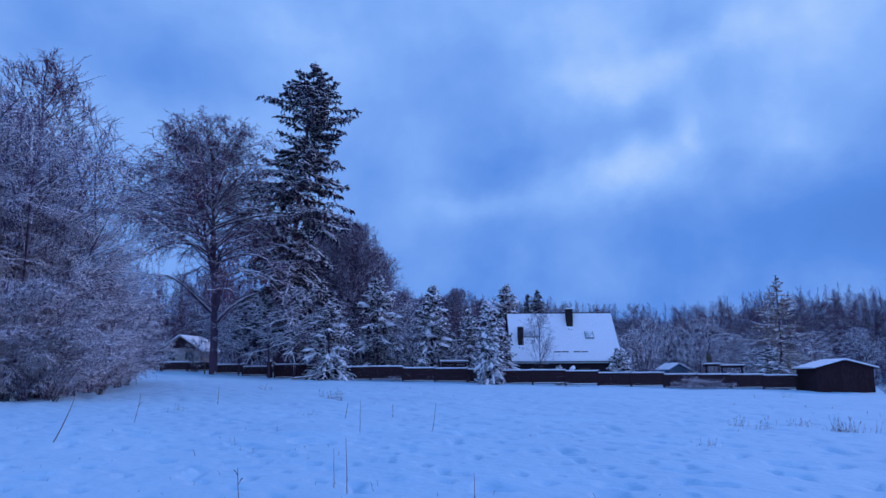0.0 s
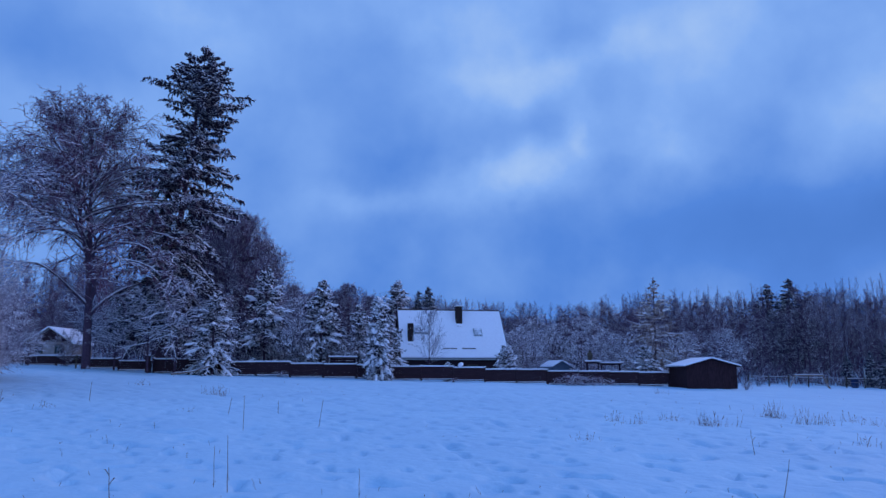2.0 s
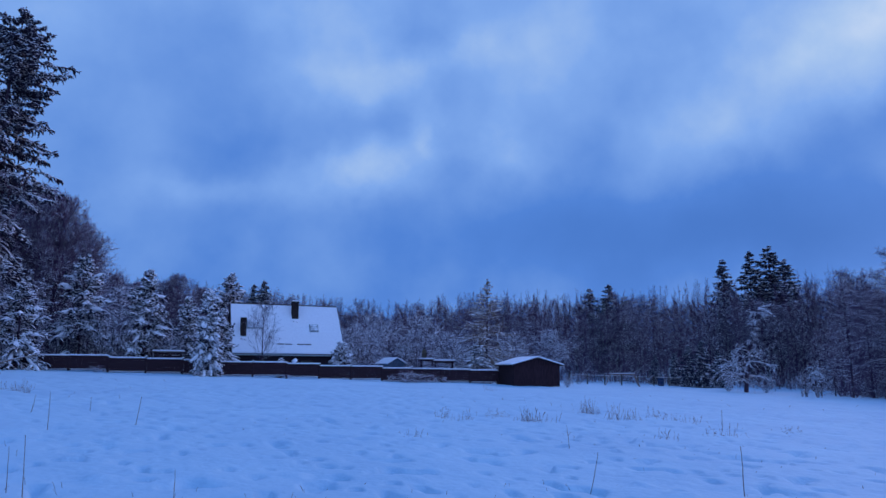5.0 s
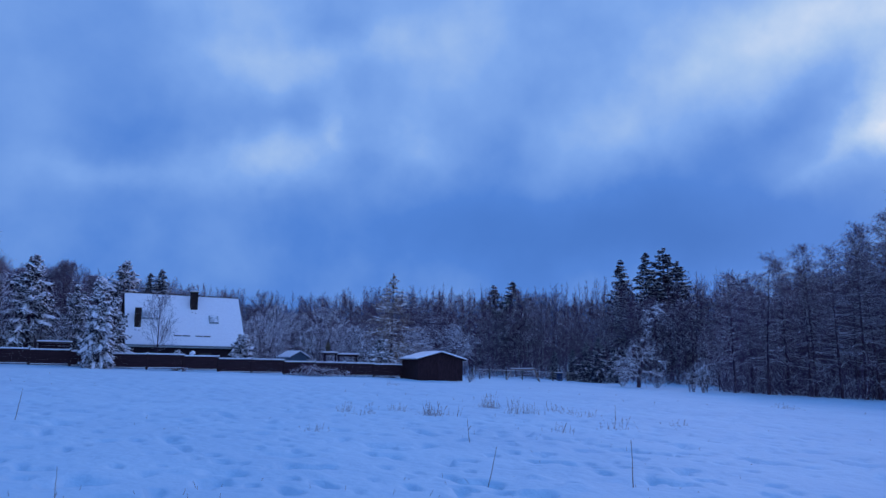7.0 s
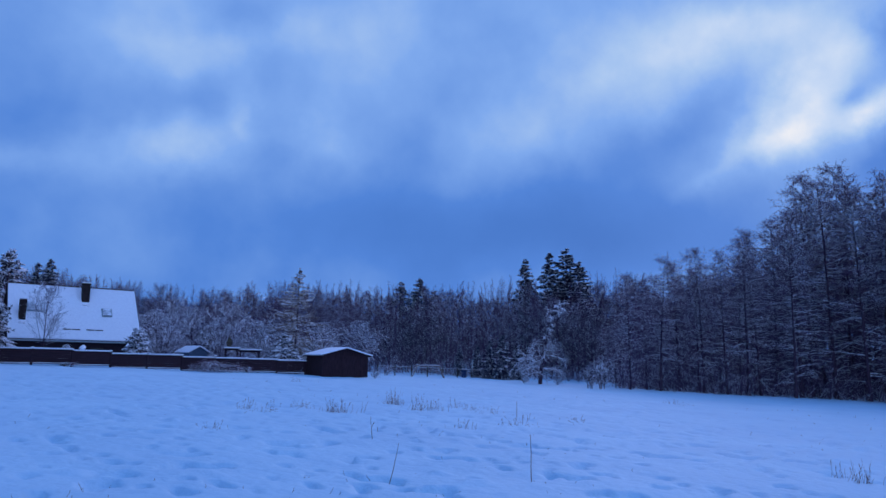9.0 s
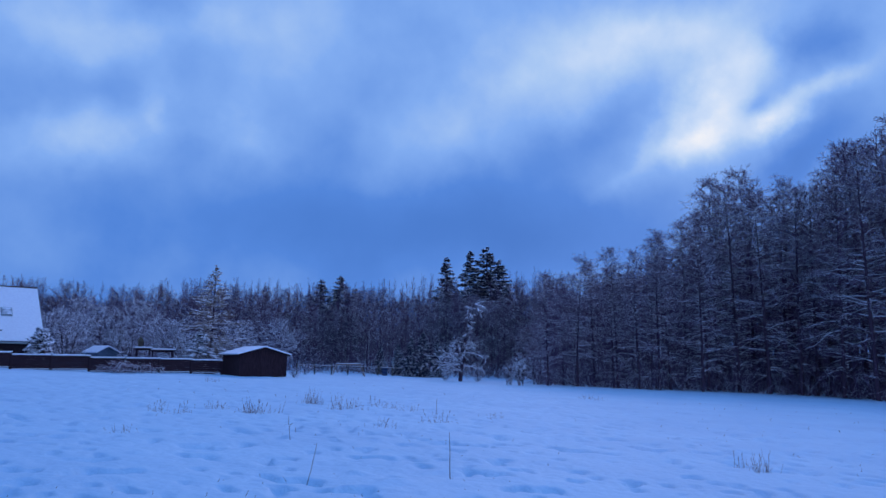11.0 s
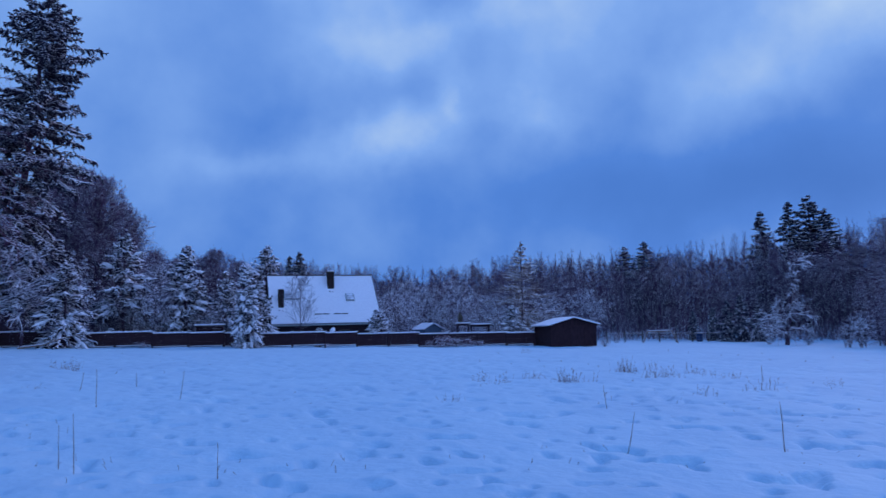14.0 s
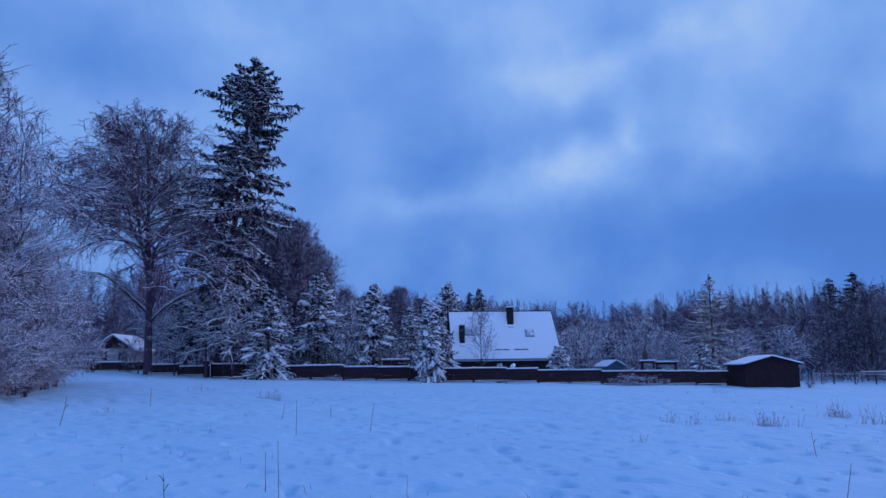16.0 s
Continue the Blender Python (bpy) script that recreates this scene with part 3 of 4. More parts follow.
for b, a, r, s in ((33.2, 29.5, 20, 1.0), (28.2, 30.2, 110, 0.95), (25.6, 35, 200, 1.0), (24.2, 40, 300, 1.0), (36, 29, 40, 1.1), (23.2, 43.5, 80, 0.9), (29.4, 28.6, 250, 0.6), (31.4, 28.2, 10, 0.62), (32.6, 28.4, 150, 0.55), (27.6, 29.6, 330, 0.6), (26.4, 32, 60, 0.6), (34.6, 28, 100, 0.6), (24.6, 36.5, 140, 0.6), (23.3, 41, 20, 0.6), (29.0, 31.5, 170, 0.9), (31.8, 30.6, 220, 1.0)):
    copy_thing(low_willow, stand(b, a, r, s))

# ---- by the spruce and along the fence ----
conifer_small = []
for seed, high, reach, boughs in ((51, 8.0, 3.1, 100), (52, 7.4, 2.6, 95), (53, 6.2, 3.0, 80)):
    w, g, _, P1, L1 = needled(seed, high, 0.12, boughs, reach, cone, lo=0.04, side=9, hang=0.35, needle=0.075, up=0.15, sag=-0.7, rough=0.2)
    conifer_small.append(plant("young_spruce", stand(4.9, 66, 0, 1.14) if seed == 51 else stand(0.75, 66, 0, 1.12) if seed == 52 else stand(8.6, 61.5), "young spruce laden with thick pads of fresh snow", "tree", w, g, M_BARK, M_NEEDLE_WHITE, snow_pads(P1, L1, seed, 0.75, 0.15), group="young spruces by the fence", crown_name="needles"))
copy_thing(conifer_small[1], stand(-2.1, 68, 90, 0.78))
copy_thing(conifer_small[1], stand(-4.6, 64, 200, 0.62))
copy_thing(conifer_small[0], stand(-5.0, 80, 40, 1.1))
w, g, _, P1, L1 = needled(58, 3.0, 0.08, 80, 0.8, lambda t: np.sin(np.pi * np.clip(0.25 + 0.7 * t, 0, 1)), lo=0.03, side=8, hang=0.3, needle=0.06, up=0.3, sag=-0.3, rough=0.15)
plant("round_conifer", stand(-13.45, 65), "low round conifer thick with snow beside the house", "bush", w, g, M_BARK, M_NEEDLE_WHITE, snow_pads(P1, L1, 58, 0.8, 0.15), crown_name="needles")
copy_thing(conifer_small[2], stand(-23.8, 69, 140, 0.58) @ Matrix.Diagonal((1.25, 1.25, 1, 1)))
w, g, _, P1, L1 = needled(57, 7.0, 0.13, 170, 1.85, lambda t: np.clip(1 - t, 0.03, 1) ** 0.75, lo=0.03, side=11, hang=0.5, needle=0.07, up=0.05, sag=-0.9, rough=0.15)
plant("snow_laden_spruce", stand(-3.7, 59.2, 0, 0.93) @ Matrix.Diagonal((0.84, 0.84, 1, 1)), "small spruce in front of the fence, weighed down by snow", "tree", w, g, M_BARK, M_NEEDLE_WHITE, snow_pads(P1, L1, 57, 0.85, 0.2), crown_name="needles")

# bare shrubs and small trees in the garden
w, c = leafless(61, 5.2, 0.06, 42, 2.0, round_top, 40, 6, 5, 0, lo=0.05, fine=0.014, droop=-0.4, stems=6, ks=(5, 3, 3))
shrub = plant("garden_shrub", stand(2.8, 65.5), "bare garden shrub with snow on every twig", "bush", w, c, M_BARK, M_TWIG_WHITE, group="garden shrubs")
for b, a, r, s in ((6.6, 66, 40, 0.9), (-0.8, 67, 90, 0.85), (-15.0, 76, 10, 0.9), (-19.2, 82, 60, 0.95), (-21.6, 80, 130, 1.0), (-23, 84, 30, 0.8), (-26, 82, 70, 0.8), (10, 75, 10, 1.1), (11.4, 70, 30, 1.0), (13.6, 73, 80, 1.15), (8.8, 69, 190, 0.95), (15.2, 76, 240, 1.1), (5.6, 70, 130, 0.95), (18.3, 67, 160, 0.55), (20.6, 66, 280, 0.7)):
    copy_thing(shrub, stand(b, a, r, s))
w, c = leafless(62, 5.6, 0.06, 24, 2.4, round_top, 36, 7, 4, 0, lo=0.15, fine=0.010, lift=0.5, droop=0.1)
plant("plum_tree", stand(-7.5, 64), "small bare fruit tree in front of the roof", "tree", w, c, M_BARK, M_TWIG_WHITE)
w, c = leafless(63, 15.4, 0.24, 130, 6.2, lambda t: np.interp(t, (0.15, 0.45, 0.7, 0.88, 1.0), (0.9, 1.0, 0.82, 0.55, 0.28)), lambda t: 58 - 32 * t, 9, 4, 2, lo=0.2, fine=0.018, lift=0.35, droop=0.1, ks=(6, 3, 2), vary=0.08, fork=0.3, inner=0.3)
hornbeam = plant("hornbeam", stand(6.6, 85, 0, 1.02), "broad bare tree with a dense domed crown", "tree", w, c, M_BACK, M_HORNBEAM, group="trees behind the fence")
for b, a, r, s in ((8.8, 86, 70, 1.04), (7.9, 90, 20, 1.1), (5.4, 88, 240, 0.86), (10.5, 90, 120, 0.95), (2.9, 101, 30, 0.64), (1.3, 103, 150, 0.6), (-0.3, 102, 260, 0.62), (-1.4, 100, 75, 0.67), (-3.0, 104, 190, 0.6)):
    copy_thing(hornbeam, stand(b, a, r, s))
w, g, _, P1, L1 = needled(64, 11.3, 0.17, 120, 6.0, lambda t: np.clip(1 - t, 0.015, 1) ** 1.1, lo=0.12, side=13, hang=0.1, needle=0.036, up=0.02, sag=-0.12, rough=0.12, kids=2, ring=6, tilt=0.5, curl=0.05, spray=0.26)
plant("larch", stand(-24.5, 83), "bare tan larch with level tiers of dusted branches", "tree", w, g, M_BARK, M_TWIG_TAN, snow_pads(P1, L1, 64, 0.45, 0.045))

# ---- forest ----
def treetops(turn):
    """How steeply the tops of the woods rise over the eye, degrees, at a bearing to the right."""
    return np.interp(turn, (-48, -4, -2.2, 2, 9, 13, 18, 22, 24.4, 30, 36, 40, 47, 51, 52.5, 53.6, 56.6, 57.5, 59, 60.4, 62.2, 63.9, 66.1, 67.6, 69, 71, 80, 104),
                     (8.6, 7.9, 7.0, 6.8, 6.2, 5.8, 5.45, 6.35, 6.65, 6.5, 6.5, 7.1, 7.55, 8.0, 7.7, 8.9, 9.5, 10.8, 11.4, 12.1, 13.3, 14.3, 12.7, 14.6, 15.0, 16.8, 17, 16))


def tree_height(x, y, share):
    """The height of a tree on the ground at x, y whose top takes that share of the way up to the treetops' line."""
    away, turn = np.hypot(x, y), np.degrees(np.arctan2(x, y))
    return 1.65 + away * np.tan(np.radians(treetops(turn))) * share - lie(x, y)


column = lambda t: np.interp(t, (0, 0.3, 0.6, 0.8, 0.9, 0.97, 1.0), (0.66, 0.95, 1.0, 0.86, 0.66, 0.44, 0.24))
broom = lambda t: np.interp(t, (0, 0.3, 0.6, 0.85, 1.0), (0.5, 0.85, 1.0, 0.8, 0.4))
splay = lambda t: np.interp(t, (0, 0.5, 0.8, 1.0), (84, 78, 60, 40))
sweep = lambda t: np.interp(t, (0, 0.5, 1.0), (72, 58, 38))
tall = [leafless(seed, 20, 0.20, 104, 3.0, column, splay, 7, 4, 0, lo=0.04, fine=0.016, lift=-0.3, droop=-0.4, lean=0.012, flat=0.5, ks=(5, 3, 2), vary=0.36, high_up=0.62, lined=0.019, bend=0.13) for seed in (71, 72, 73, 74)]
slim = [leafless(seed, 14, 0.12, 64, 3.7, broom, sweep, 6, 4, 0, lo=0.08, fine=0.015, lift=0.15, droop=0.1, lean=0.012, flat=0.2, ks=(4, 3, 2), high_up=0.65) for seed in (75, 76, 77, 78)]
spruces = []
for seed in (81, 82):
    w, g, _, P1, L1 = needled(seed, 18, 0.22, 210, 4.2, lambda t: np.clip(1 - t, 0.01, 1) ** 0.9, lo=0.1, side=10, hang=0.2, needle=0.085, up=-0.1, drop=2.5, tilt=0.6, whorled=True, ring=7, kids=2, spray=0.3, sag=-0.45, rough=0.14, curl=0.1)
    spruces.append((w, g))
proto = [plant("forest_alder", stand(-52 - 3 * i, 78 + i, 0, 0.66 + 0.06 * i), "bare forest alder with snow-lined level branches", "tree", w, c, M_BARK, M_TWIG_FAR, group="trees of the forest edge") for i, (w, c) in enumerate(tall)]
proto_b = [plant("slender_tree", stand(-36 + 9 * i, 108, 0, (0.8, 0.72, 0.66, 0.66)[i]), "slender bare tree of the forest behind the garden", "tree", w, c, M_BACK, M_BACK_TWIG, group="trees behind the garden") for i, (w, c) in enumerate(slim)]
def above(bearing, away, steep):
    """The height of a tree there whose top stands so many degrees over the eye."""
    return 1.65 + away * math.tan(radians(steep)) - spot(bearing, away)[2]


proto_s = [plant("forest_spruce", stand(b, 128, 0, above(b, 128, steep) / 18) @ Matrix.Diagonal((1.3, 1.3, 1, 1)), "dark forest spruce standing above the bare trees", "tree", w, g, M_BARK, M_NEEDLE_FAR, group="spruces in the forest", crown_name="needles") for (w, g), b, steep in zip(spruces, (-43.85, -42.0), (8.5, 8.05))]
for b, a, steep in ((-45.35, 129, 8.55), (-46.3, 131, 7.6), (-32.3, 124, 5.9), (-33.85, 124, 5.9), (-35.1, 126, 5.3)):
    copy_thing(proto_s[int(b * 10) % 2], stand(b, a, b * 37, above(b, a, steep) / 18) @ Matrix.Diagonal((1.3, 1.3, 1, 1)))
for b, s in ((-6.75, 0.54), (-7.65, 0.57)):
    copy_thing(proto_s[0], stand(b, 95, b * 50, s) @ Matrix.Diagonal((0.95, 0.95, 1, 1)))
rng = random.Random(5)
# the near edge on the right, stepping up
for k in range(64):
    b = -47.5 - 47 * (k + rng.random()) / 64
    a = np.interp(-b, (47, 51, 57, 60, 63.5, 67, 70, 75, 95), (75, 76, 78, 82, 85, 85, 81, 78, 74)) + (k % 3) * 4 + rng.uniform(0, 3)
    x, y, z = spot(b, a)
    h = float(tree_height(x, y, rng.uniform(0.92, 1.06))) * (0.68 if b > -49.5 else np.interp(-b, (52, 57, 62, 75), (1.0, 1.06, 1.14, 1.12)))
    copy_thing(proto[rng.randrange(4)], stand(b, a, rng.uniform(0, 360), h / 20))
# the back edge
for i in range(120):
    b = -54 + 74 * (i + rng.random()) / 120
    a = 104 + 22 * rng.random()
    x, y, z = spot(b, a)
    h = float(tree_height(x, y, rng.uniform(0.78, 1.06)))
    copy_thing(proto_b[rng.randrange(4)], stand(b, a, rng.uniform(0, 360), h / 14))


def woods():
    """The depth of the woods: stems, crowns and undergrowth, too many to count."""
    nr = np.random.RandomState(8)
    far = Bag()
    m = 1500
    b = np.radians(nr.uniform(-104, 48, m))
    back = b > np.radians(-50)
    a = np.where(back, nr.uniform(112, 152, m), nr.uniform(90, 122, m))
    turn = -np.degrees(b)
    x, y = -np.sin(b) * a, np.cos(b) * a
    h = tree_height(x, y, nr.uniform(0.70, 1.0, m) * np.where(back, 1.0, 0.93))
    stems = grow(nr, np.stack([x, y, lie(x, y) - 0.1], -1), nr.normal(0, 0.03, (m, 3)) + np.array([0, 0, 1.0]), h * 0.93, 4, 0.02, 0)
    far.tubes(stems, taper(nr.uniform(0.05, 0.11, m), np.full(m, 0.012), 4), 3)
    for many, lo, hi, ang in ((10, 0.06, 0.85, 52), (14, 0.66, 1.0, 34)):
        st, way, idx, t = shoots(nr, stems, many, lo, hi, ang, 0.3)
        long = np.interp(t, (0, 0.4, 0.8, 1), (1.4, 1.9, 1.3, 0.5)) * nr.uniform(0.6, 1.2, len(t))
        P = grow(nr, st, way, long, 2, 0.08, 0.35 * t)
        far.tubes(P, taper(np.full(len(t), 0.022), np.full(len(t), 0.010), 2), 3)
        st, way, idx, t = shoots(nr, P, 3, 0.25, 1.0, 42, 0.2)
        P = grow(nr, st, way, long[idx] * nr.uniform(0.3, 0.6, len(t)), 2, 0.1, 0.1)
        far.tubes(P, taper(np.full(len(t), 0.013), np.full(len(t), 0.008), 2), 3)
    tagged(part("far_woods", far, M_BACK_TWIG, None), "dark wintry woods beyond the forest edge", "forest", kind="stuff")
    # Thick stems added to close bright gaps, their colour lifted for haze.
    deep = Bag()
    m = 2600
    b = np.radians(np.where(nr.rand(m) < 0.45, nr.uniform(-104, -49, m), nr.uniform(-52, 48, m)))
    a = np.where(b > np.radians(-50), nr.uniform(130, 160, m), nr.uniform(102, 128, m))
    x, y = -np.sin(b) * a, np.cos(b) * a
    stems = grow(nr, np.stack([x, y, lie(x, y) - 0.1], -1), nr.normal(0, 0.03, (m, 3)) + np.array([0, 0, 1.0]), tree_height(x, y, nr.uniform(0.4, 0.70, m)), 4, 0.02, 0)
    deep.tubes(stems, taper(nr.uniform(0.10, 0.18, m), np.full(m, 0.03), 4), 3)
    st, way, idx, t = shoots(nr, stems, 16, 0.02, 1.0, 60, 0.2)
    P = grow(nr, st, way, nr.uniform(1.6, 3.6, len(t)), 2, 0.1, 0.1)
    deep.tubes(P, taper(np.full(len(t), 0.08), np.full(len(t), 0.03), 2), 3)
    tagged(part("deep_woods", deep, M_DEEP, None), "depth of the bare woods, distance haze put into its colour", "forest", kind="stuff")
    low = Bag()
    m = 24000
    b = np.radians(nr.uniform(-100, 45, m))
    a = np.where(b > np.radians(-49), nr.uniform(104, 152, m), nr.uniform(78, 116, m) + 6 * step(-np.degrees(b), 57, 64) - 4 * step(-np.degrees(b), 68, 74))
    x, y = -np.sin(b) * a, np.cos(b) * a
    st = np.stack([x, y, lie(x, y) - 0.05], -1)
    way = nr.normal(0, 0.35, (m, 3)) + np.array([0, 0, 1.0])
    P = grow(nr, st, way, nr.uniform(1.0, 5.5, m), 3, 0.2, -0.3)
    low.tubes(P, taper(np.full(m, 0.04), np.full(m, 0.018), 3), 3)
    tagged(part("undergrowth", low, M_UNDER, None), "bare snow-dusted undergrowth along the forest floor", "undergrowth", kind="stuff")


woods()


# ---- buildings ----
def slab(corners, thick, bm=None):
    """A flat slab under four corners (counter-clockwise seen from its upper side)."""
    b = bm or bmesh.new()
    c = [Vector(p) for p in corners]
    n = (c[1] - c[0]).cross(c[3] - c[0]).normalized()
    top = [b.verts.new(p) for p in c]
    low = [b.verts.new(p - n * thick) for p in c]
    b.faces.new(top)
    b.faces.new(low[::-1])
    for i in range(4):
        j = (i + 1) % 4
        b.faces.new((top[j], top[i], low[i], low[j]))
    return b


def gable_prism(wide, deep, eave, ridge, bm=None):
    """A gabled block, its ridge along x, its front eave towards -y, standing at z 0."""
    b = bm or bmesh.new()
    x, y = wide / 2, deep / 2
    pts = [(-y, 0), (y, 0), (y, eave), (0, ridge), (-y, eave)]
    l = [b.verts.new((-x, p, q)) for p, q in pts]
    r = [b.verts.new((x, p, q)) for p, q in pts]
    b.faces.new(l[::-1])
    b.faces.new(r)
    for i in range(5):
        j = (i + 1) % 5
        b.faces.new((l[i], l[j], r[j], r[i]))
    return b


def make_house():
    gx, gy = 11.3, 71.0
    g0 = float(lie(gx, 68))
    ob = thing("house", pose(gx, gy, g0), "steep-roofed house with a snow-covered roof and dark walls", "house")
    ridge, eave, run, half = 7.45 - g0, 2.85 - g0, 4.0, 5.0
    part("wall", gable_prism(2 * half - 0.5, 2 * run - 0.7, eave + 0.1, ridge - 0.35), M_WALL_DARK, ob)
    for s in (-1, 1):
        e = [(-half, s * run, eave), (half, s * run, eave), (half, 0, ridge), (-half, 0, ridge)]
        roof = part("roof", slab(e if s < 0 else e[::-1], 0.16), M_RIDGE, ob, "dark tiled roof")
        n = Vector((0, s * (ridge - eave), run)).normalized() * 0.10
        e2 = [Vector(p) + n for p in e]
        bm = slab(e2 if s < 0 else e2[::-1], 0.094)
        part("snow", bm, M_SNOW, roof, "even sheet of snow on the roof")
    for i in range(20):
        part("ridge_tile", box(0.46, 0.26, 0.12, (-half + 0.25 + i * 0.5, 0, ridge + 0.02), 0.04), M_RIDGE, ob)
    ch = part("chimney", box(0.6, 0.6, 1.9, (0.82, -0.95, ridge - 1.65), 0.02), M_BRICK, ob, "dark brick chimney")
    part("chimney_cap", box(0.7, 0.72, 0.10, (0.82, -0.95, ridge + 0.25), 0.02), M_BRICK, ch)
    part("snow", box(0.64, 0.66, 0.12, (0.82, -0.95, ridge + 0.35), 0.05), M_SNOW, ch)
    ch = part("chimney", box(0.5, 0.6, 1.9, (-4.0, -2.5, eave + 1.3), 0.02), M_BRICK, ob, "dark brick stack low on the roof")
    part("snow", box(0.54, 0.64, 0.1, (-4.0, -2.5, eave + 3.2), 0.04), M_SNOW, ch)
    for cx, cy, size in ((0.82, -1.42, 0.2), (-4.0, -2.95, 0.22)):
        heap = Bag()
        base = eave + (run + cy) / run * (ridge - eave) + 0.1
        lumps(heap, np.array([[cx - 0.12, cy, base], [cx + 0.14, cy - 0.03, base - 0.04]]), np.array([size, size * 0.8]), np.random.RandomState(2), 0.8)
        part("snow", heap, M_SNOW, ob, "small heap of snow at the foot of the chimney")
    slope = math.atan2(ridge - eave, run)
    for x, y, wide, tall in ((2.45, -1.95, 0.82, 0.92), (-2.9, -1.75, 1.5, 1.05)):
        sk = part("skylight", box(wide, tall, 0.12, (0, 0, 0.08), 0.02), M_METAL, ob)
        sk.matrix_basis = pose(x, y, eave + (run + y) / run * (ridge - eave), math.degrees(slope))
        part("pane", box(wide - 0.16, tall - 0.16, 0.03, (0, 0, 0.205)), M_SKYLIGHT, sk, "dim glass dusted with snow")
    for x in (-1.15, -0.45, 0.62, 1.3):
        o = part("snow_guard", box(0.6, 0.05, 0.14, (x + 0.4, -3.38, eave + 0.79)), M_RIDGE, ob)
    for x in (-2.6, -0.6, 1.6):
        wn = part("window", box(1.0, 0.06, 0.9, (x, -run + 0.33, 0.45), 0.01), M_WOOD, ob)
        part("pane", box(0.84, 0.03, 0.74, (x, -run + 0.29, 0.53)), M_PANE, wn)
    for s in (-1, 1):
        for k in (-1, 1):
            board = part("barge_board", box(0.05, math.hypot(run, ridge - eave), 0.26, (0, 0, -0.26)), M_WALL_DARK, ob)
            board.matrix_basis = pose(s * (half + 0.028), k * run / 2, (eave + ridge) / 2 + 0.04, -k * math.degrees(slope))
    part("gutter", box(2 * half, 0.12, 0.12, (0, -run - 0.06, eave - 0.17), 0.03), M_METAL, ob)


make_house()


def make_shed(name, at, turn, size, wall, label, category, door=True, ov=0.3):
    """A boarded gabled hut, its gable to the front. size: width, depth, eave, ridge."""
    x, y, z = spot(*at)
    ob = thing(name, pose(x, y, z, 0, 0, turn), label, category)
    wide, deep, eave, ridge = size
    # boards of the walls, ridge along y
    for i in range(30):
        xx = -wide / 2 + wide * (i + 0.5) / 30
        h = eave + (ridge - eave) * (1 - abs(xx) / (wide / 2)) - 0.03
        for s in (-1, 1):
            part("board", box(wide / 30 - 0.012, 0.03, h, (xx, s * deep / 2 + 0.004 * (i % 2), 0)), wall, ob)
    for i in range(28):
        yy = -deep / 2 + deep * (i + 0.5) / 28
        for s in (-1, 1):
            part("board", box(0.03, deep / 28 - 0.012, eave, (s * wide / 2, yy, 0)), wall, ob)
    part("inner_wall", box(wide - 0.08, deep - 0.08, eave - 0.05), wall, ob)
    k = (ridge - eave) / (wide / 2)
    for s in (-1, 1):
        a, b = s * (wide / 2 + ov), 0
        za, zb = eave - ov * k + 0.05, ridge + 0.05
        c = [(a, -deep / 2 - ov, za), (b, -deep / 2 - ov, zb), (b, deep / 2 + ov, zb), (a, deep / 2 + ov, za)]
        c = c if s < 0 else c[::-1]
        roof = part("roof", slab(c, 0.08), wall, ob)
        n = Vector((s * k, 0, 1)).normalized() * 0.11
        part("snow", slab([Vector(p) + n for p in c], 0.105), M_SNOW, roof, "sheet of snow on the roof")
    if name == "cottage":
        for i in range(16):
            xx = -wide / 2 + wide * (i + 0.5) / 16
            h = (ridge - eave) * (1 - abs(xx) / (wide / 2)) - 0.02
            if h > 0.1:
                part("gable_board", box(wide / 16 - 0.02, 0.05, h, (xx, -deep / 2 - 0.04, eave)), M_SHED, ob, "dark gable board")
        for xx in (-1.2, 1.0):
            wn = part("window", box(0.9, 0.08, 1.0, (xx, -deep / 2 - 0.03, 0.9), 0.01), M_WOOD, ob)
            part("pane", box(0.74, 0.03, 0.84, (xx, -deep / 2 - 0.075, 0.98)), M_PANE, wn)
    if door:
        part("door", box(1.2, 0.05, 1.7, (0.3, -deep / 2 - 0.03, 0.05), 0.01), wall, ob)
    return ob


make_shed("shed", (-27.7, 67), -8.2, (4.1, 4.6, 1.85, 2.42), M_SHED, "dark wooden shed with a snow-covered gable roof", "shed")
make_shed("garden_hut", (-17.2, 84), 12, (2.0, 2.3, 1.5, 2.02), M_GREENISH, "small blue-green garden hut with a snowy roof", "hut", False)
make_shed("cottage", (18.6, 94), -10, (4.8, 4.5, 2.2, 3.7), M_RENDER, "pale cottage with a snowy gable roof behind the lime", "house", False, 0.6)


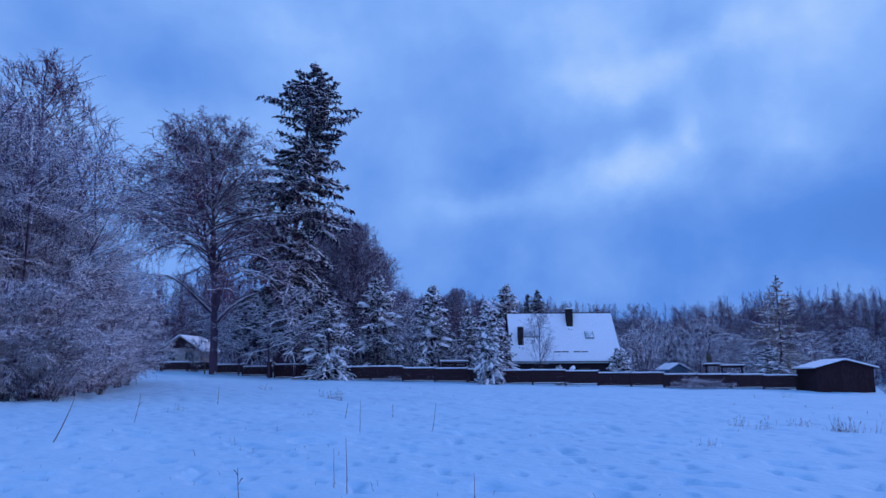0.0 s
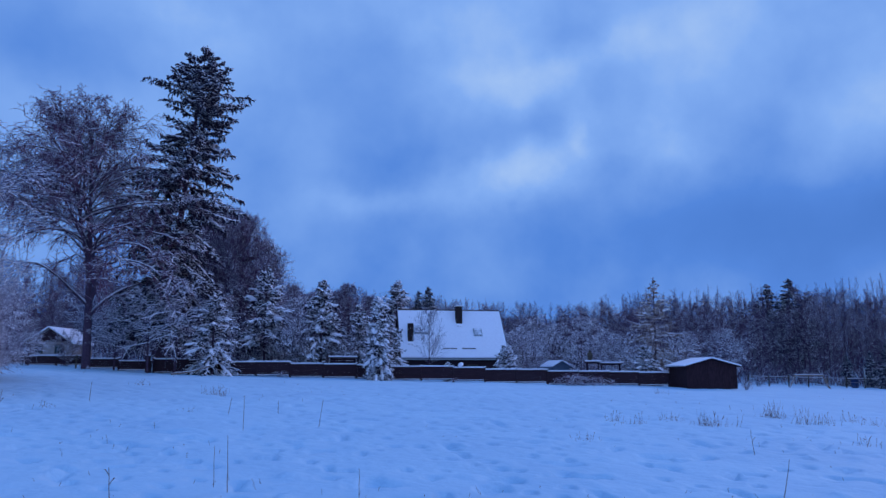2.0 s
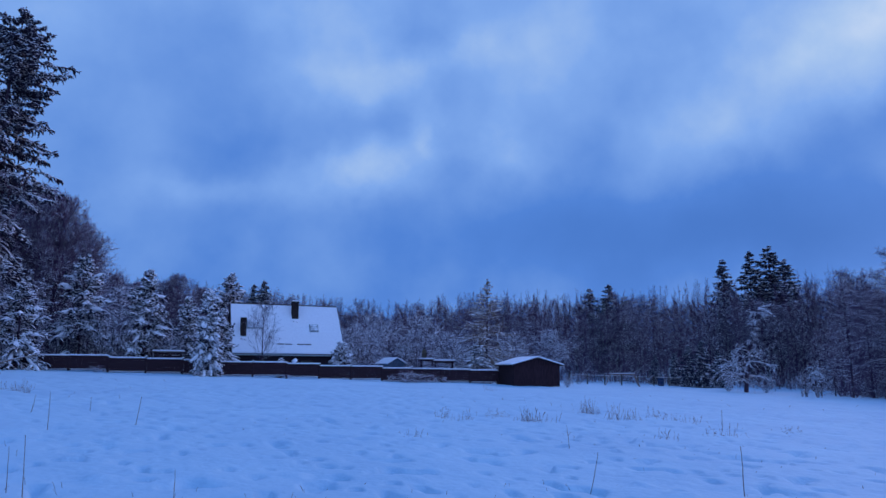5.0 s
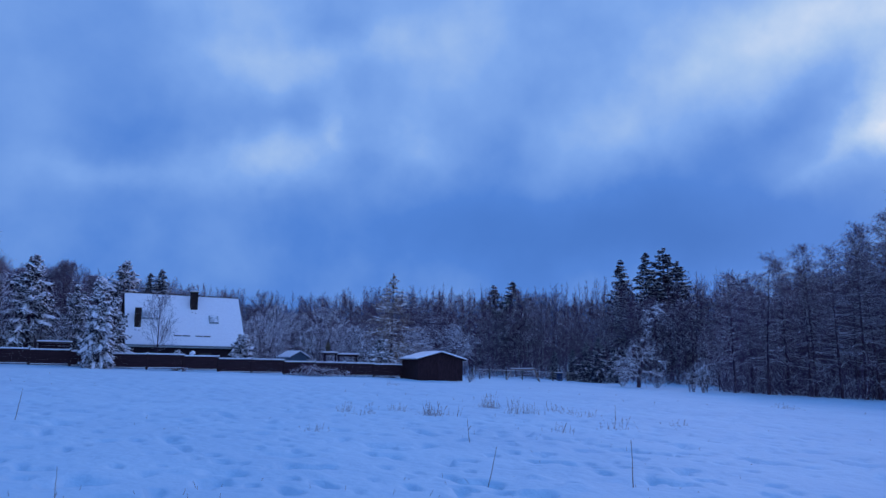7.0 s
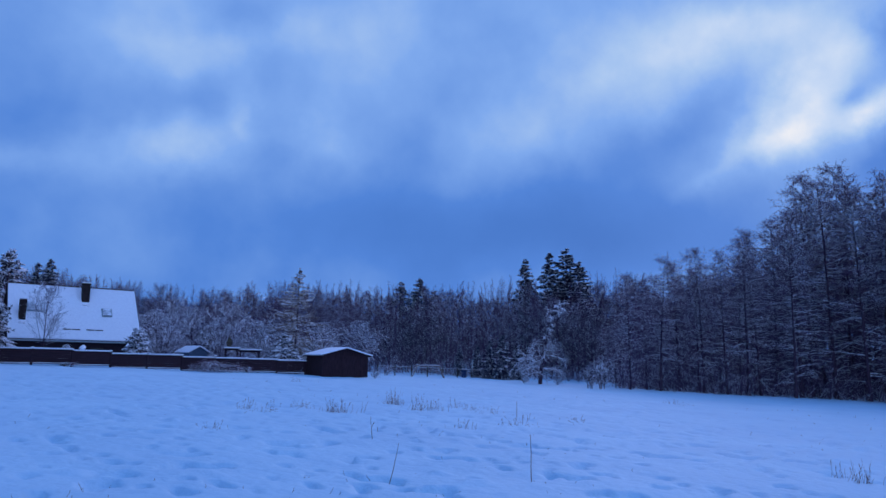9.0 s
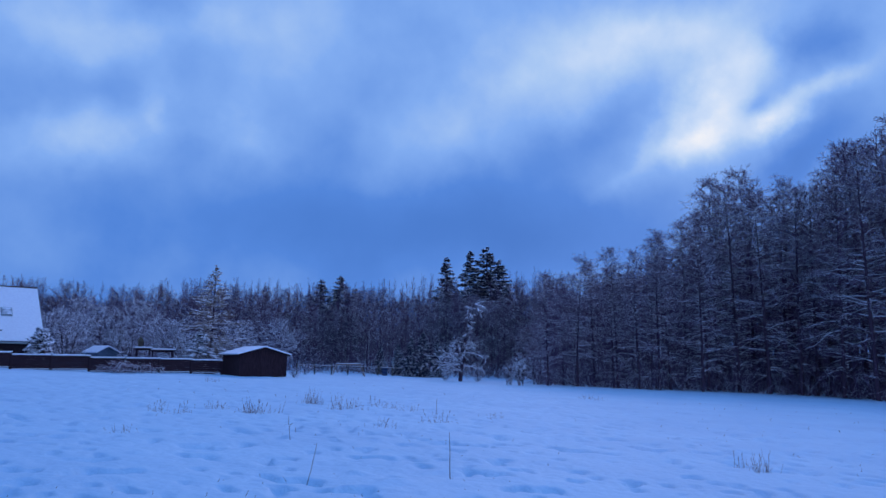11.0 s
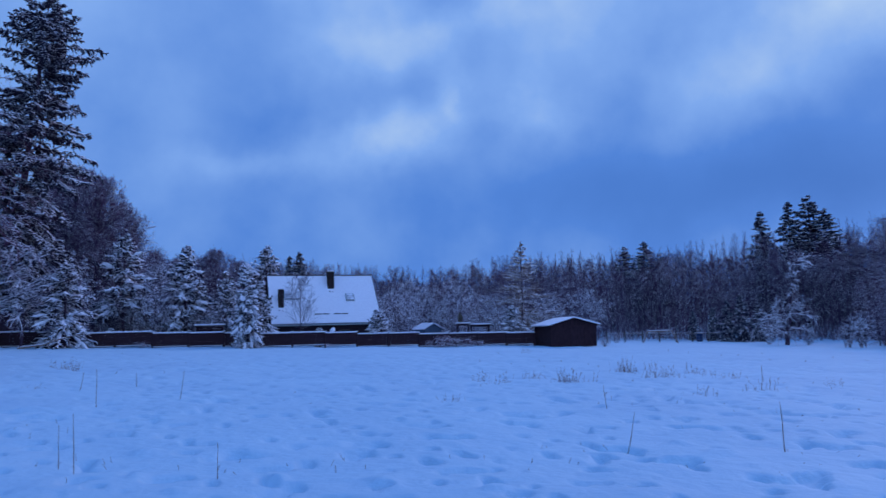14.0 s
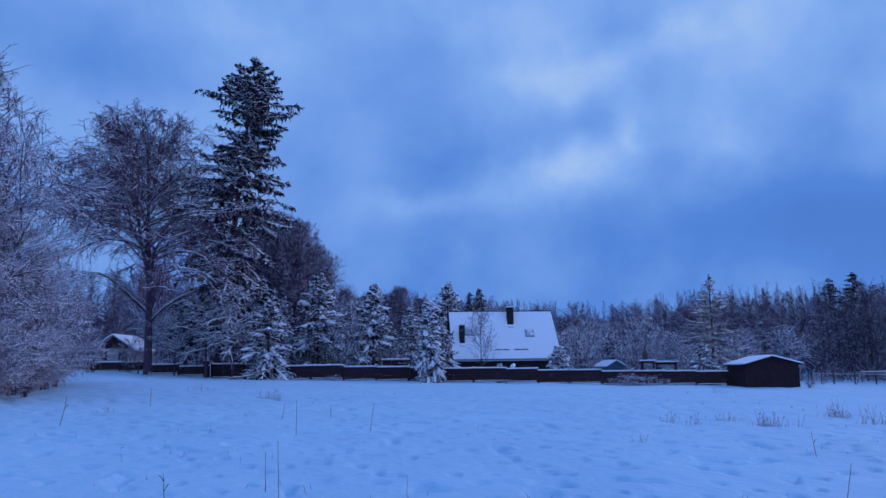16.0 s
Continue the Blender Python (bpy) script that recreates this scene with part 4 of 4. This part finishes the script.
def fence_line(name, a, b, high, wide, label, boards=6):
    """A boarded fence from a to b: posts, boards and a cap of snow on each bay."""
    a, b = Vector(a), Vector(b)
    n = max(1, round((b - a).length / wide))
    turn = math.degrees(math.atan2(b.y - a.y, b.x - a.x))
    ob = thing(name, pose(a.x, a.y, 0, 0, 0, turn), label, "fence")
    ln = (b - a).length / n
    rng = random.Random(3)
    inv = ob.matrix_basis.inverted()
    for i in range(n + 1):
        p = a.lerp(b, i / n)
        z = float(lie(p.x, p.y))
        h = high + rng.uniform(-0.03, 0.08)
        part("post", box(0.14, 0.14, h + 0.15, (i * ln, 0, z - 0.1), 0.015), M_FENCE, ob)
        part("snow", box(0.2, 0.2, 0.1, (i * ln, 0, z + h + 0.05), 0.05), M_SNOW, ob)
        if i < n:
            q = a.lerp(b, (i + 1) / n)
            zm = (z + float(lie(q.x, q.y))) / 2 + rng.uniform(-0.06, 0.06)
            lift = 0.12
            bh = (high - lift) / boards
            for j in range(boards):
                part("board", box(ln - 0.15, 0.035, bh - 0.003, ((i + 0.5) * ln, 0.012 * (j % 2), zm + lift + j * bh)), M_FENCE, ob)
            part("rail", box(ln - 0.15, 0.07, 0.05, ((i + 0.5) * ln, -0.056, zm + 0.06)), M_WOOD, ob)
            part("snow", box(ln - 0.2, 0.075, 0.045, ((i + 0.5) * ln, -0.062, zm + 0.11), 0.015), M_SNOW, ob)
            part("snow", box(ln - 0.05, 0.24, 0.105, ((i + 0.5) * ln, 0, zm + high), 0.04), M_SNOW, ob)


fence_line("board_fence", spot(12.6, 63.2)[:2] + (0,), (28.6, 60.3, 0), 1.12, 2.6, "dark stained board fence topped with snow")
fence_line("low_fence", spot(24, 74)[:2] + (0,), spot(12.8, 64.2)[:2] + (0,), 0.8, 2.6, "low dark board fence behind the lime tree", 4)


# ---- small structures in and beyond the garden ----
def make_arbour(at, turn, wide, deep, high, label):
    x, y, z = spot(*at)
    ob = thing("arbour", pose(x, y, z, 0, 0, turn), label, "arbour", "garden arbours")
    for sx in (-1, 1):
        for sy in (-1, 1):
            part("post", box(0.09, 0.09, high, (sx * wide * 0.42, sy * deep * 0.42, 0), 0.01), M_FENCE, ob)
    for sy in (-1, 1):
        part("beam", box(wide, 0.08, 0.10, (0, sy * deep * 0.42, high - 0.1), 0.01), M_FENCE, ob)
    part("roof", box(wide + 0.2, deep + 0.2, 0.06, (0, 0, high), 0.01), M_FENCE, ob)
    part("snow", box(wide + 0.22, deep + 0.22, 0.12, (0, 0, high + 0.06), 0.05), M_SNOW, ob, "cushion of snow")
    return ob


make_arbour((-19.95, 66), -20, 1.15, 1.1, 1.9, "small wooden arbour on four posts with a snowy top")
make_arbour((-21.25, 66.5), -20, 1.8, 1.4, 1.82, "wooden arbour on four posts with a snowy top")

x, y, z = spot(-19.75, 66)
bird = thing("bird_house", pose(x, y, z + 2.06, 0, 0, -20) @ Matrix.Scale(1.4, 4), "small wooden bird house with a pointed snowy roof", "bird house")
part("box", box(0.26, 0.26, 0.3, (0, 0, 0), 0.01), M_WOOD, bird)
bm = bmesh.new()
bmesh.ops.create_cone(bm, cap_ends=True, segments=4, radius1=0.3, radius2=0.02, depth=0.34, matrix=pose(0, 0, 0.47, 0, 0, 45))
part("roof", bm, M_WOOD, bird)


def make_wood_store():
    x, y, z = spot(-0.95, 63)
    ob = thing("wood_store", pose(x, y, z, 0, 0, 0), "low dark slatted wood store with snow on its roof", "wood store")
    for sx in (-1, 1):
        for sy in (-1, 1):
            part("post", box(0.1, 0.1, 1.62, (sx * 1.0, sy * 0.4, 0), 0.01), M_FENCE, ob)
    for i in range(7):
        part("slat", box(2.1, 0.03, 0.15, (0, -0.46, 0.25 + i * 0.2), 0.005), M_FENCE, ob)
    part("roof", box(2.4, 1.2, 0.06, (0, 0, 1.64), 0.01), M_FENCE, ob)
    part("snow", box(2.44, 1.24, 0.13, (0, 0, 1.70), 0.055), M_SNOW, ob, "cushion of snow")


make_wood_store()


def make_frame():
    x, y, z = spot(-34.65, 85)
    ob = thing("swing_frame", pose(x, y, z, 0, 0, -34), "low wooden swing frame with snow on its beam", "swing frame")
    part("beam", box(2.7, 0.12, 0.12, (0, 0, 1.22), 0.015), M_TWIG_TAN, ob)
    part("snow", box(2.7, 0.13, 0.05, (0, 0, 1.34), 0.02), M_SNOW, ob)
    for s in (-1, 1):
        for k in (-1, 1):
            bag = Bag()
            bag.tubes(np.array([[(s * 1.27, 0, 1.28), (s * 1.85, k * 0.5, -0.05)]]), np.full((1, 2), 0.07), 6)
            part("leg", bag, M_TWIG_TAN, ob)
    part("seat", box(1.6, 0.3, 0.05, (0.1, 0, 0.55), 0.01), M_FENCE, ob)
    for s in (-0.6, 0.8):
        part("hanger", box(0.03, 0.03, 0.66, (s, 0, 0.58)), M_METAL, ob)


make_frame()

x, y, z = spot(-37.4, 95)
barrel = thing("barrel", pose(x, y, z, 0, 0, 0), "blue plastic barrel capped with snow", "barrel")
bm = bmesh.new()
bmesh.ops.create_cone(bm, cap_ends=True, segments=20, radius1=0.36, radius2=0.36, depth=1.0, matrix=pose(0, 0, 0.5))
bmesh.ops.bevel(bm, geom=[e for e in bm.edges if abs(e.verts[0].co.z - e.verts[1].co.z) < 0.01], offset=0.05, segments=2, affect="EDGES")
part("body", bm, M_BARREL, barrel)
part("snow", box(0.62, 0.62, 0.1, (0, 0, 0.98), 0.045), M_SNOW, barrel)

x, y, z = spot(-38.0, 96)
pole = thing("pole", pose(x, y, z - 0.1), "pale upright pole beside the wire fence", "pole")
bag = Bag()
bag.tubes(np.array([[(0, 0, 0), (0.01, 0, 1.2), (0.03, 0, 2.3)]]), np.full((1, 3), 0.07), 8)
part("shaft", bag, M_POLE, pole)


def wire_fence(a, b, high, gap):
    a, b = Vector((*a, 0)), Vector((*b, 0))
    n = round((b - a).length / gap)
    ob = thing("wire_fence", pose(0, 0, 0), "thin post and wire fence with snow on its rails", "fence")
    tops = []
    for i in range(n + 1):
        p = a.lerp(b, i / n)
        z = float(lie(p.x, p.y))
        tops.append((p.x, p.y, z))
        part("post", box(0.10, 0.10, high + 0.2, (p.x, p.y, z - 0.1), 0.01), M_WOOD, ob)
    for h, r, mat in ((high - 0.06, 0.022, M_SNOW), (high - 0.12, 0.03, M_WOOD), (high * 0.55, 0.012, M_METAL), (high * 0.2, 0.012, M_METAL)):
        bag = Bag()
        line = np.array([tops])
        line[:, :, 2] += h
        bag.tubes(line, np.full((1, len(tops)), r), 4)
        part("rail" if r > 0.02 else "wire", bag, mat, ob)


wire_fence(spot(-30.8, 84)[:2], spot(-41, 100)[:2], 1.1, 2.6)

# snowy tree and bush standing out from the forest edge
w, c = leafless(101, 8.8, 0.22, 36, 3.0, lambda t: np.interp(t, (0, 0.12, 0.3, 0.45, 0.55, 0.8, 0.92, 1), (0.8, 1.05, 0.95, 0.5, 0.15, 0.18, 0.6, 0.4)), 66, 6, 4, 1, lo=0.1, fine=0.018, lift=-0.35, droop=-0.9, lean=0.06, ks=(7, 4, 3), high_up=1.5, lined=0.04, bend=0.1)
plant("apple_tree", stand(-43.2, 79.5, 250), "crooked old apple tree thick with snow", "tree", w, c, M_BARK, M_RIME)
w, g, _, P1, L1 = needled(84, 6.0, 0.10, 80, 1.7, cone, lo=0.04, side=9, hang=0.3, needle=0.065, up=0.0, sag=-0.6, rough=0.15)
edge_spruce = plant("young_spruce", stand(-40.4, 93, 0, 0.9), "small dark spruce lightly dusted with snow at the forest edge", "tree", w, g, M_BARK, M_NEEDLE_FAR, snow_pads(P1, L1, 84, 0.25, 0.08), group="small spruces at the forest edge", crown_name="needles")
for b, a, r, k in ((-39.3, 95, 130, 0.9), (-41.4, 97, 250, 0.8), (-38.4, 99, 60, 0.75), (-37.0, 103, 200, 0.7)):
    copy_thing(edge_spruce, stand(b, a, r, k))
w, c = leafless(104, 2.6, 0.05, 28, 1.25, round_top, 42, 5, 2, 0, lo=0.05, fine=0.022, droop=-0.3, stems=6, ks=(4, 3, 2))
rimed = plant("rimed_bush", stand(-47.8, 71), "bright snow-rimed bush at the forest edge", "bush", w, c, M_RIME, M_RIME, group="rimed bushes")
for b, a, r, k in ((-46.9, 72, 140, 0.7), (-18.6, 88, 20, 1.6), (-22.0, 88, 70, 1.6), (-22.4, 77, 120, 1.2), (-15.0, 80, 10, 1.5), (-12.2, 78, 50, 1.6), (3.8, 64.5, 90, 1.3), (1.9, 65, 200, 1.2), (-0.2, 65.5, 290, 1.3)):
    copy_thing(rimed, stand(b, a, r, k))
for b, a, r, s in ((-30.6, 66.5, 10, 0.24), (-31.4, 84, 50, 0.3), (-42, 80, 70, 0.24), (-44.5, 81, 20, 0.28), (24.5, 32.5, 30, 0.25), (27.5, 28.5, 160, 0.34)):
    copy_thing(shrub, stand(b, a, r, s) @ Matrix.Diagonal((1.2, 1.2, 0.7, 1)))
w, c = leafless(102, 6.0, 0.12, 30, 3.0, round_top, 60, 7, 4, 1, lo=0.2, fine=0.022, lift=0.2, droop=-0.5, lean=0.06, ks=(6, 4, 3), lined=0.03)
plant("pear_tree", stand(-17.3, 90), "spreading old pear tree lined with snow", "tree", w, c, M_LIMB, M_TWIG_WHITE, group="old fruit trees")
for b, a, r, k in ((-14.6, 86, 40, 0.9), (-19.6, 93, 100, 1.15), (-21.4, 90, 200, 0.85), (-26.8, 90, 10, 0.9), (-15.8, 97, 300, 1.2), (-29.5, 96, 77, 1.0), (2.2, 78, 50, 1.2), (9.5, 82, 150, 1.4), (12.6, 80, 20, 1.3), (14.6, 84, 260, 1.35), (16.4, 86, 110, 1.2)):
    copy_thing(bpy.data.objects["pear_tree"], stand(b, a, r, k))
w, c = leafless(103, 6.4, 0.10, 26, 3.0, round_top, 66, 6, 3, 1, lo=0.34, fine=0.020, lift=-0.5, droop=-0.9, lean=0.06, ks=(7, 4, 3), lined=0.055, bend=0.12)
low_tree = plant("hazel", stand(13.0, 61), "low bare hazel with long snow-lined limbs", "bush", w, c, M_BARK, M_TWIG_WHITE, group="hazels under the spruce")
copy_thing(low_tree, stand(11.2, 61.5, 120, 1.1))
copy_thing(low_tree, stand(15.2, 64, 220, 0.8))

# fallen limb leaning on the fence
bag = Bag()
x, y, z = spot(11.4, 59.5)
bag.tubes(np.array([[(0, 0, 0.06), (1.6, 0.2, 0.28), (3.0, 0.35, 0.75), (4.3, 0.5, 1.05)]]), np.array([[0.09, 0.075, 0.05, 0.02]]), 6)
bag.tubes(np.array([[(1.6, 0.2, 0.28), (2.4, -0.2, 0.6), (3.1, -0.4, 0.7)], [(3.0, 0.35, 0.75), (3.5, 0.6, 1.2), (4.0, 0.7, 1.4)]]), np.full((2, 3), 0.025), 4)
limb = thing("fallen_branch", pose(x, y, z), "broken snow-dusted branch lying before the fence", "branch")
part("wood", bag, M_TWIG_TAN, limb)

# marker post beside the lime
x, y, z = spot(17.6, 62.5)
mark = thing("stake", pose(x, y, z), "short weathered stake in the snow", "stake")
part("shaft", box(0.1, 0.1, 1.1, (0, 0, -0.1), 0.015), M_WOOD, mark)

# heap of snow on a fence post
x, y, z = spot(-9.95, 60.0)
cap = Bag()
lumps(cap, np.array([[0, 0, 0.16], [0.05, 0.0, 0.24]]), np.array([0.22, 0.16]), np.random.RandomState(1), 0.8)
heap = thing("snow_heap", pose(x, y, z + 1.22), "round heap of snow on a fence post", "snow")
part("snow", cap, M_SNOW, heap)


# ---- dry stems in the field ----
def stem(bearing, away, high, over, thick, fork, seed):
    """One dry stem: height, sideways lean of the tip, and side shoots."""
    rng = np.random.RandomState(seed)
    x, y, z = spot(bearing, away)
    a = radians(bearing)
    ob = thing("dry_stem", pose(x, y, z - 0.06, 0, 0, bearing), "thin dry stem sticking out of the snow", "dry stem", "dry stems in the field")
    s = np.linspace(0, 1, 6)[:, None]
    line = np.array([[0, 0, 0]]) + s * np.array([[over, 0, high + 0.06]]) + s * (1 - s) * np.array([[over * 0.3, 0.02, 0]]) + rng.normal(0, 0.004, (6, 3)) * s
    bag = Bag()
    bag.tubes(line[None], np.linspace(thick, thick * 0.45, 6)[None], 5)
    part("stalk", bag, M_STALK, ob)
    for k in range(fork):
        f = Bag()
        b = line[3 + k % 2]
        d = np.array([(-1) ** k * 0.10, rng.normal(0, 0.02), 0.16]) * high * 1.1
        f.tubes(np.array([[b, b + d * 0.5 + [0, 0, 0.01], b + d]]), np.array([[thick * 0.6, thick * 0.55, thick * 0.8]]), 4)
        part("shoot", f, M_STALK, ob)


stem(7.08, 9.9, 0.64, -0.02, 0.006, 0, 1)
stem(8.04, 10.2, 0.47, -0.01, 0.005, 0, 2)
stem(14.75, 8.8, 0.43, -0.04, 0.007, 3, 3)
stem(27.24, 15.6, 0.80, 0.33, 0.014, 0, 4)
stem(22.19, 19.6, 0.70, 0.13, 0.009, 1, 5)
stem(16.59, 27.4, 0.58, 0.03, 0.010, 0, 6)
stem(6.18, 17.4, 0.74, 0.0, 0.007, 0, 7)
stem(3.73, 22.8, 0.33, 0.0, 0.008, 0, 8)
stem(0.73, 18.4, 0.63, 0.09, 0.007, 0, 9)
stem(7.33, 21.5, 0.44, 0.09, 0.008, 0, 10)
stem(-2.40, 9.0, 0.35, 0.0, 0.005, 0, 11)
stem(-42.98, 11.5, 0.67, -0.02, 0.008, 0, 12)
stem(-32.43, 10.7, 0.51, 0.12, 0.006, 0, 13)
stem(-30.94, 15.9, 0.48, -0.06, 0.007, 1, 14)
stem(-41.63, 24.9, 0.55, -0.02, 0.009, 0, 15)


def tuft(seed, many, high, wide):
    rng = np.random.RandomState(seed)
    st = np.concatenate([rng.normal(0, wide, (many, 2)), np.full((many, 1), -0.04)], 1)
    way = rng.normal(0, 0.2, (many, 3)) + np.array([0, 0, 1.0])
    P = grow(rng, st, way, rng.uniform(0.2, 1.0, many) ** 1.3 * high * 1.15, 5, 0.07, -0.12)
    blades = Bag()
    blades.tubes(P, taper(np.full(many, 0.0045), np.full(many, 0.0025), 5), 3)
    heads = Bag()
    pick = rng.rand(many) < 0.45
    q = P[pick]
    heads.tubes(np.stack([q[:, -2], q[:, -1]], 1), np.full((pick.sum(), 2), 0.0075), 4)
    return blades, heads


tufts = []
for seed, many, high, wide in ((201, 30, 0.62, 0.20), (202, 24, 0.45, 0.28), (203, 18, 0.30, 0.26)):
    b, h = tuft(seed, many, high, wide)
    ob = thing("dry_weeds", stand(-32.15 if seed == 201 else -28.73 if seed == 202 else -39.45, 28.6 if seed == 201 else 23.0 if seed == 202 else 26.1), "tuft of dry brown weeds standing in the snow", "weeds", "weeds in the field")
    part("stalks", b, M_WEED, ob)["kind"] = "stuff"
    part("seed_heads", h, M_WEED, ob)["kind"] = "stuff"
    tufts.append(ob)
rng = random.Random(12)


def weeds(kind, bearing, away, size=1.0):
    copy_thing(tufts[kind], stand(bearing, away, rng.uniform(0, 360), size * 0.9))


weeds(0, -27.66, 23.4, 0.8)
weeds(1, -27.9, 23.2, 0.8)
weeds(1, -28.3, 22.9, 0.7)
weeds(0, -34.06, 26.1)
weeds(0, -32.4, 28.4, 0.9)
weeds(0, -31.9, 28.8, 0.8)
weeds(1, -34.9, 27.1, 0.9)
weeds(1, -35.53, 26.5, 0.9)
weeds(1, -37.2, 28.2, 1.0)
weeds(2, -38.2, 27.5)
weeds(2, -41.17, 21.5, 0.9)
weeds(2, -41.85, 21.7, 0.9)
weeds(1, -21.23, 23.4, 0.8)
weeds(1, -22.82, 22.6, 0.8)
weeds(2, -25.08, 25.0, 0.9)
weeds(2, -25.5, 24.6, 0.8)
weeds(2, -19.17, 17.0, 0.7)
weeds(1, -24.83, 47.6)
weeds(0, -64.85, 15.1, 0.7)
weeds(1, -64.2, 15.4, 0.8)
weeds(2, -52.86, 45.7, 1.2)
weeds(2, -53.4, 45.2, 1.2)
weeds(2, -37.41, 19.8, 1.0)
weeds(2, -41.91, 23.8, 1.0)
weeds(2, -45.96, 24.7, 0.9)
weeds(1, 8.63, 31.9, 0.9)
weeds(0, 7.78, 30.7, 0.9)
weeds(1, 8.2, 31.2, 0.9)
weeds(2, 13.5, 40, 1.2)
weeds(2, 19.5, 24, 0.8)
weeds(2, 10.2, 22, 0.6)
w, c = leafless(105, 0.85, 0.016, 14, 0.75, round_top, 55, 4, 2, 0, lo=0.05, fine=0.008, lift=-0.2, droop=-0.5, stems=6, ks=(4, 3, 2), lined=0.017)
bramble = plant("bramble", stand(-18.1, 61.6), "low tangle of bare brambles lined with snow before the fence", "bush", w, c, M_BARK, M_TWIG, group="brambles at the fence")
for b, a, r, k in ((-17.3, 59.0, 20, 0.7), (-18.7, 58.5, 200, 1.15), (-19.2, 58.7, 310, 1.0), (-19.8, 58.4, 100, 0.9), (-20.5, 58.8, 250, 0.75), (-18.4, 57.9, 70, 0.55), (-21.3, 59.2, 140, 0.6), (-24.2, 61.4, 40, 0.8), (-24.9, 61.7, 140, 0.7), (-9.4, 59.4, 10, 0.4), (3.6, 60.5, 80, 0.6), (-29.6, 63.5, 200, 0.7)):
    copy_thing(bramble, stand(b, a / math.cos(radians(b)), r, k) @ Matrix.Diagonal((1.3, 1.3, 0.9, 1)))


def grass_tips():
    """Tips of grass that poke through the snow, mostly farther out."""
    nr = np.random.RandomState(31)
    m = 700
    b = np.radians(nr.uniform(-80, 36, m))
    a = 9 * (58 / 9) ** nr.rand(m)
    x, y = -np.sin(b) * a, np.cos(b) * a
    keep = smooth_noise(x * 0.16 + 5, y * 0.16, 77) > 0.02
    x, y, a = x[keep], y[keep], a[keep]
    m = len(x)
    bag = Bag()
    way = nr.normal(0, 0.35, (m, 3)) + np.array([0, 0, 1.0])
    P = grow(nr, np.stack([x, y, lie(x, y) - 0.05], -1), way, nr.uniform(0.07, 0.15, m) * (0.5 + a / 50), 3, 0.15, -0.2)
    r = 0.0022 + 0.00012 * a
    bag.tubes(P, taper(r, r * 0.6, 3), 3)
    tagged(part("grass_tips", bag, M_STALK, None), "sparse dry grass tips poking through the snow", "grass", kind="stuff")


grass_tips()


# thick gate post where the fences meet, and a snow ball of a shrub by the house
x, y, z = spot(13.0, 62.6)
gate = thing("gate_post", pose(x, y, z - 0.1, 0, 0, 4), "thick dark wooden post capped with snow", "post")
part("shaft", box(0.34, 0.34, 1.42, (0, 0, 0), 0.03), M_FENCE, gate)
part("snow", box(0.4, 0.4, 0.14, (0, 0, 1.42), 0.06), M_SNOW, gate)
copy_thing(bpy.data.objects["round_conifer"], stand(-8.95, 62.5, 120, 0.5))
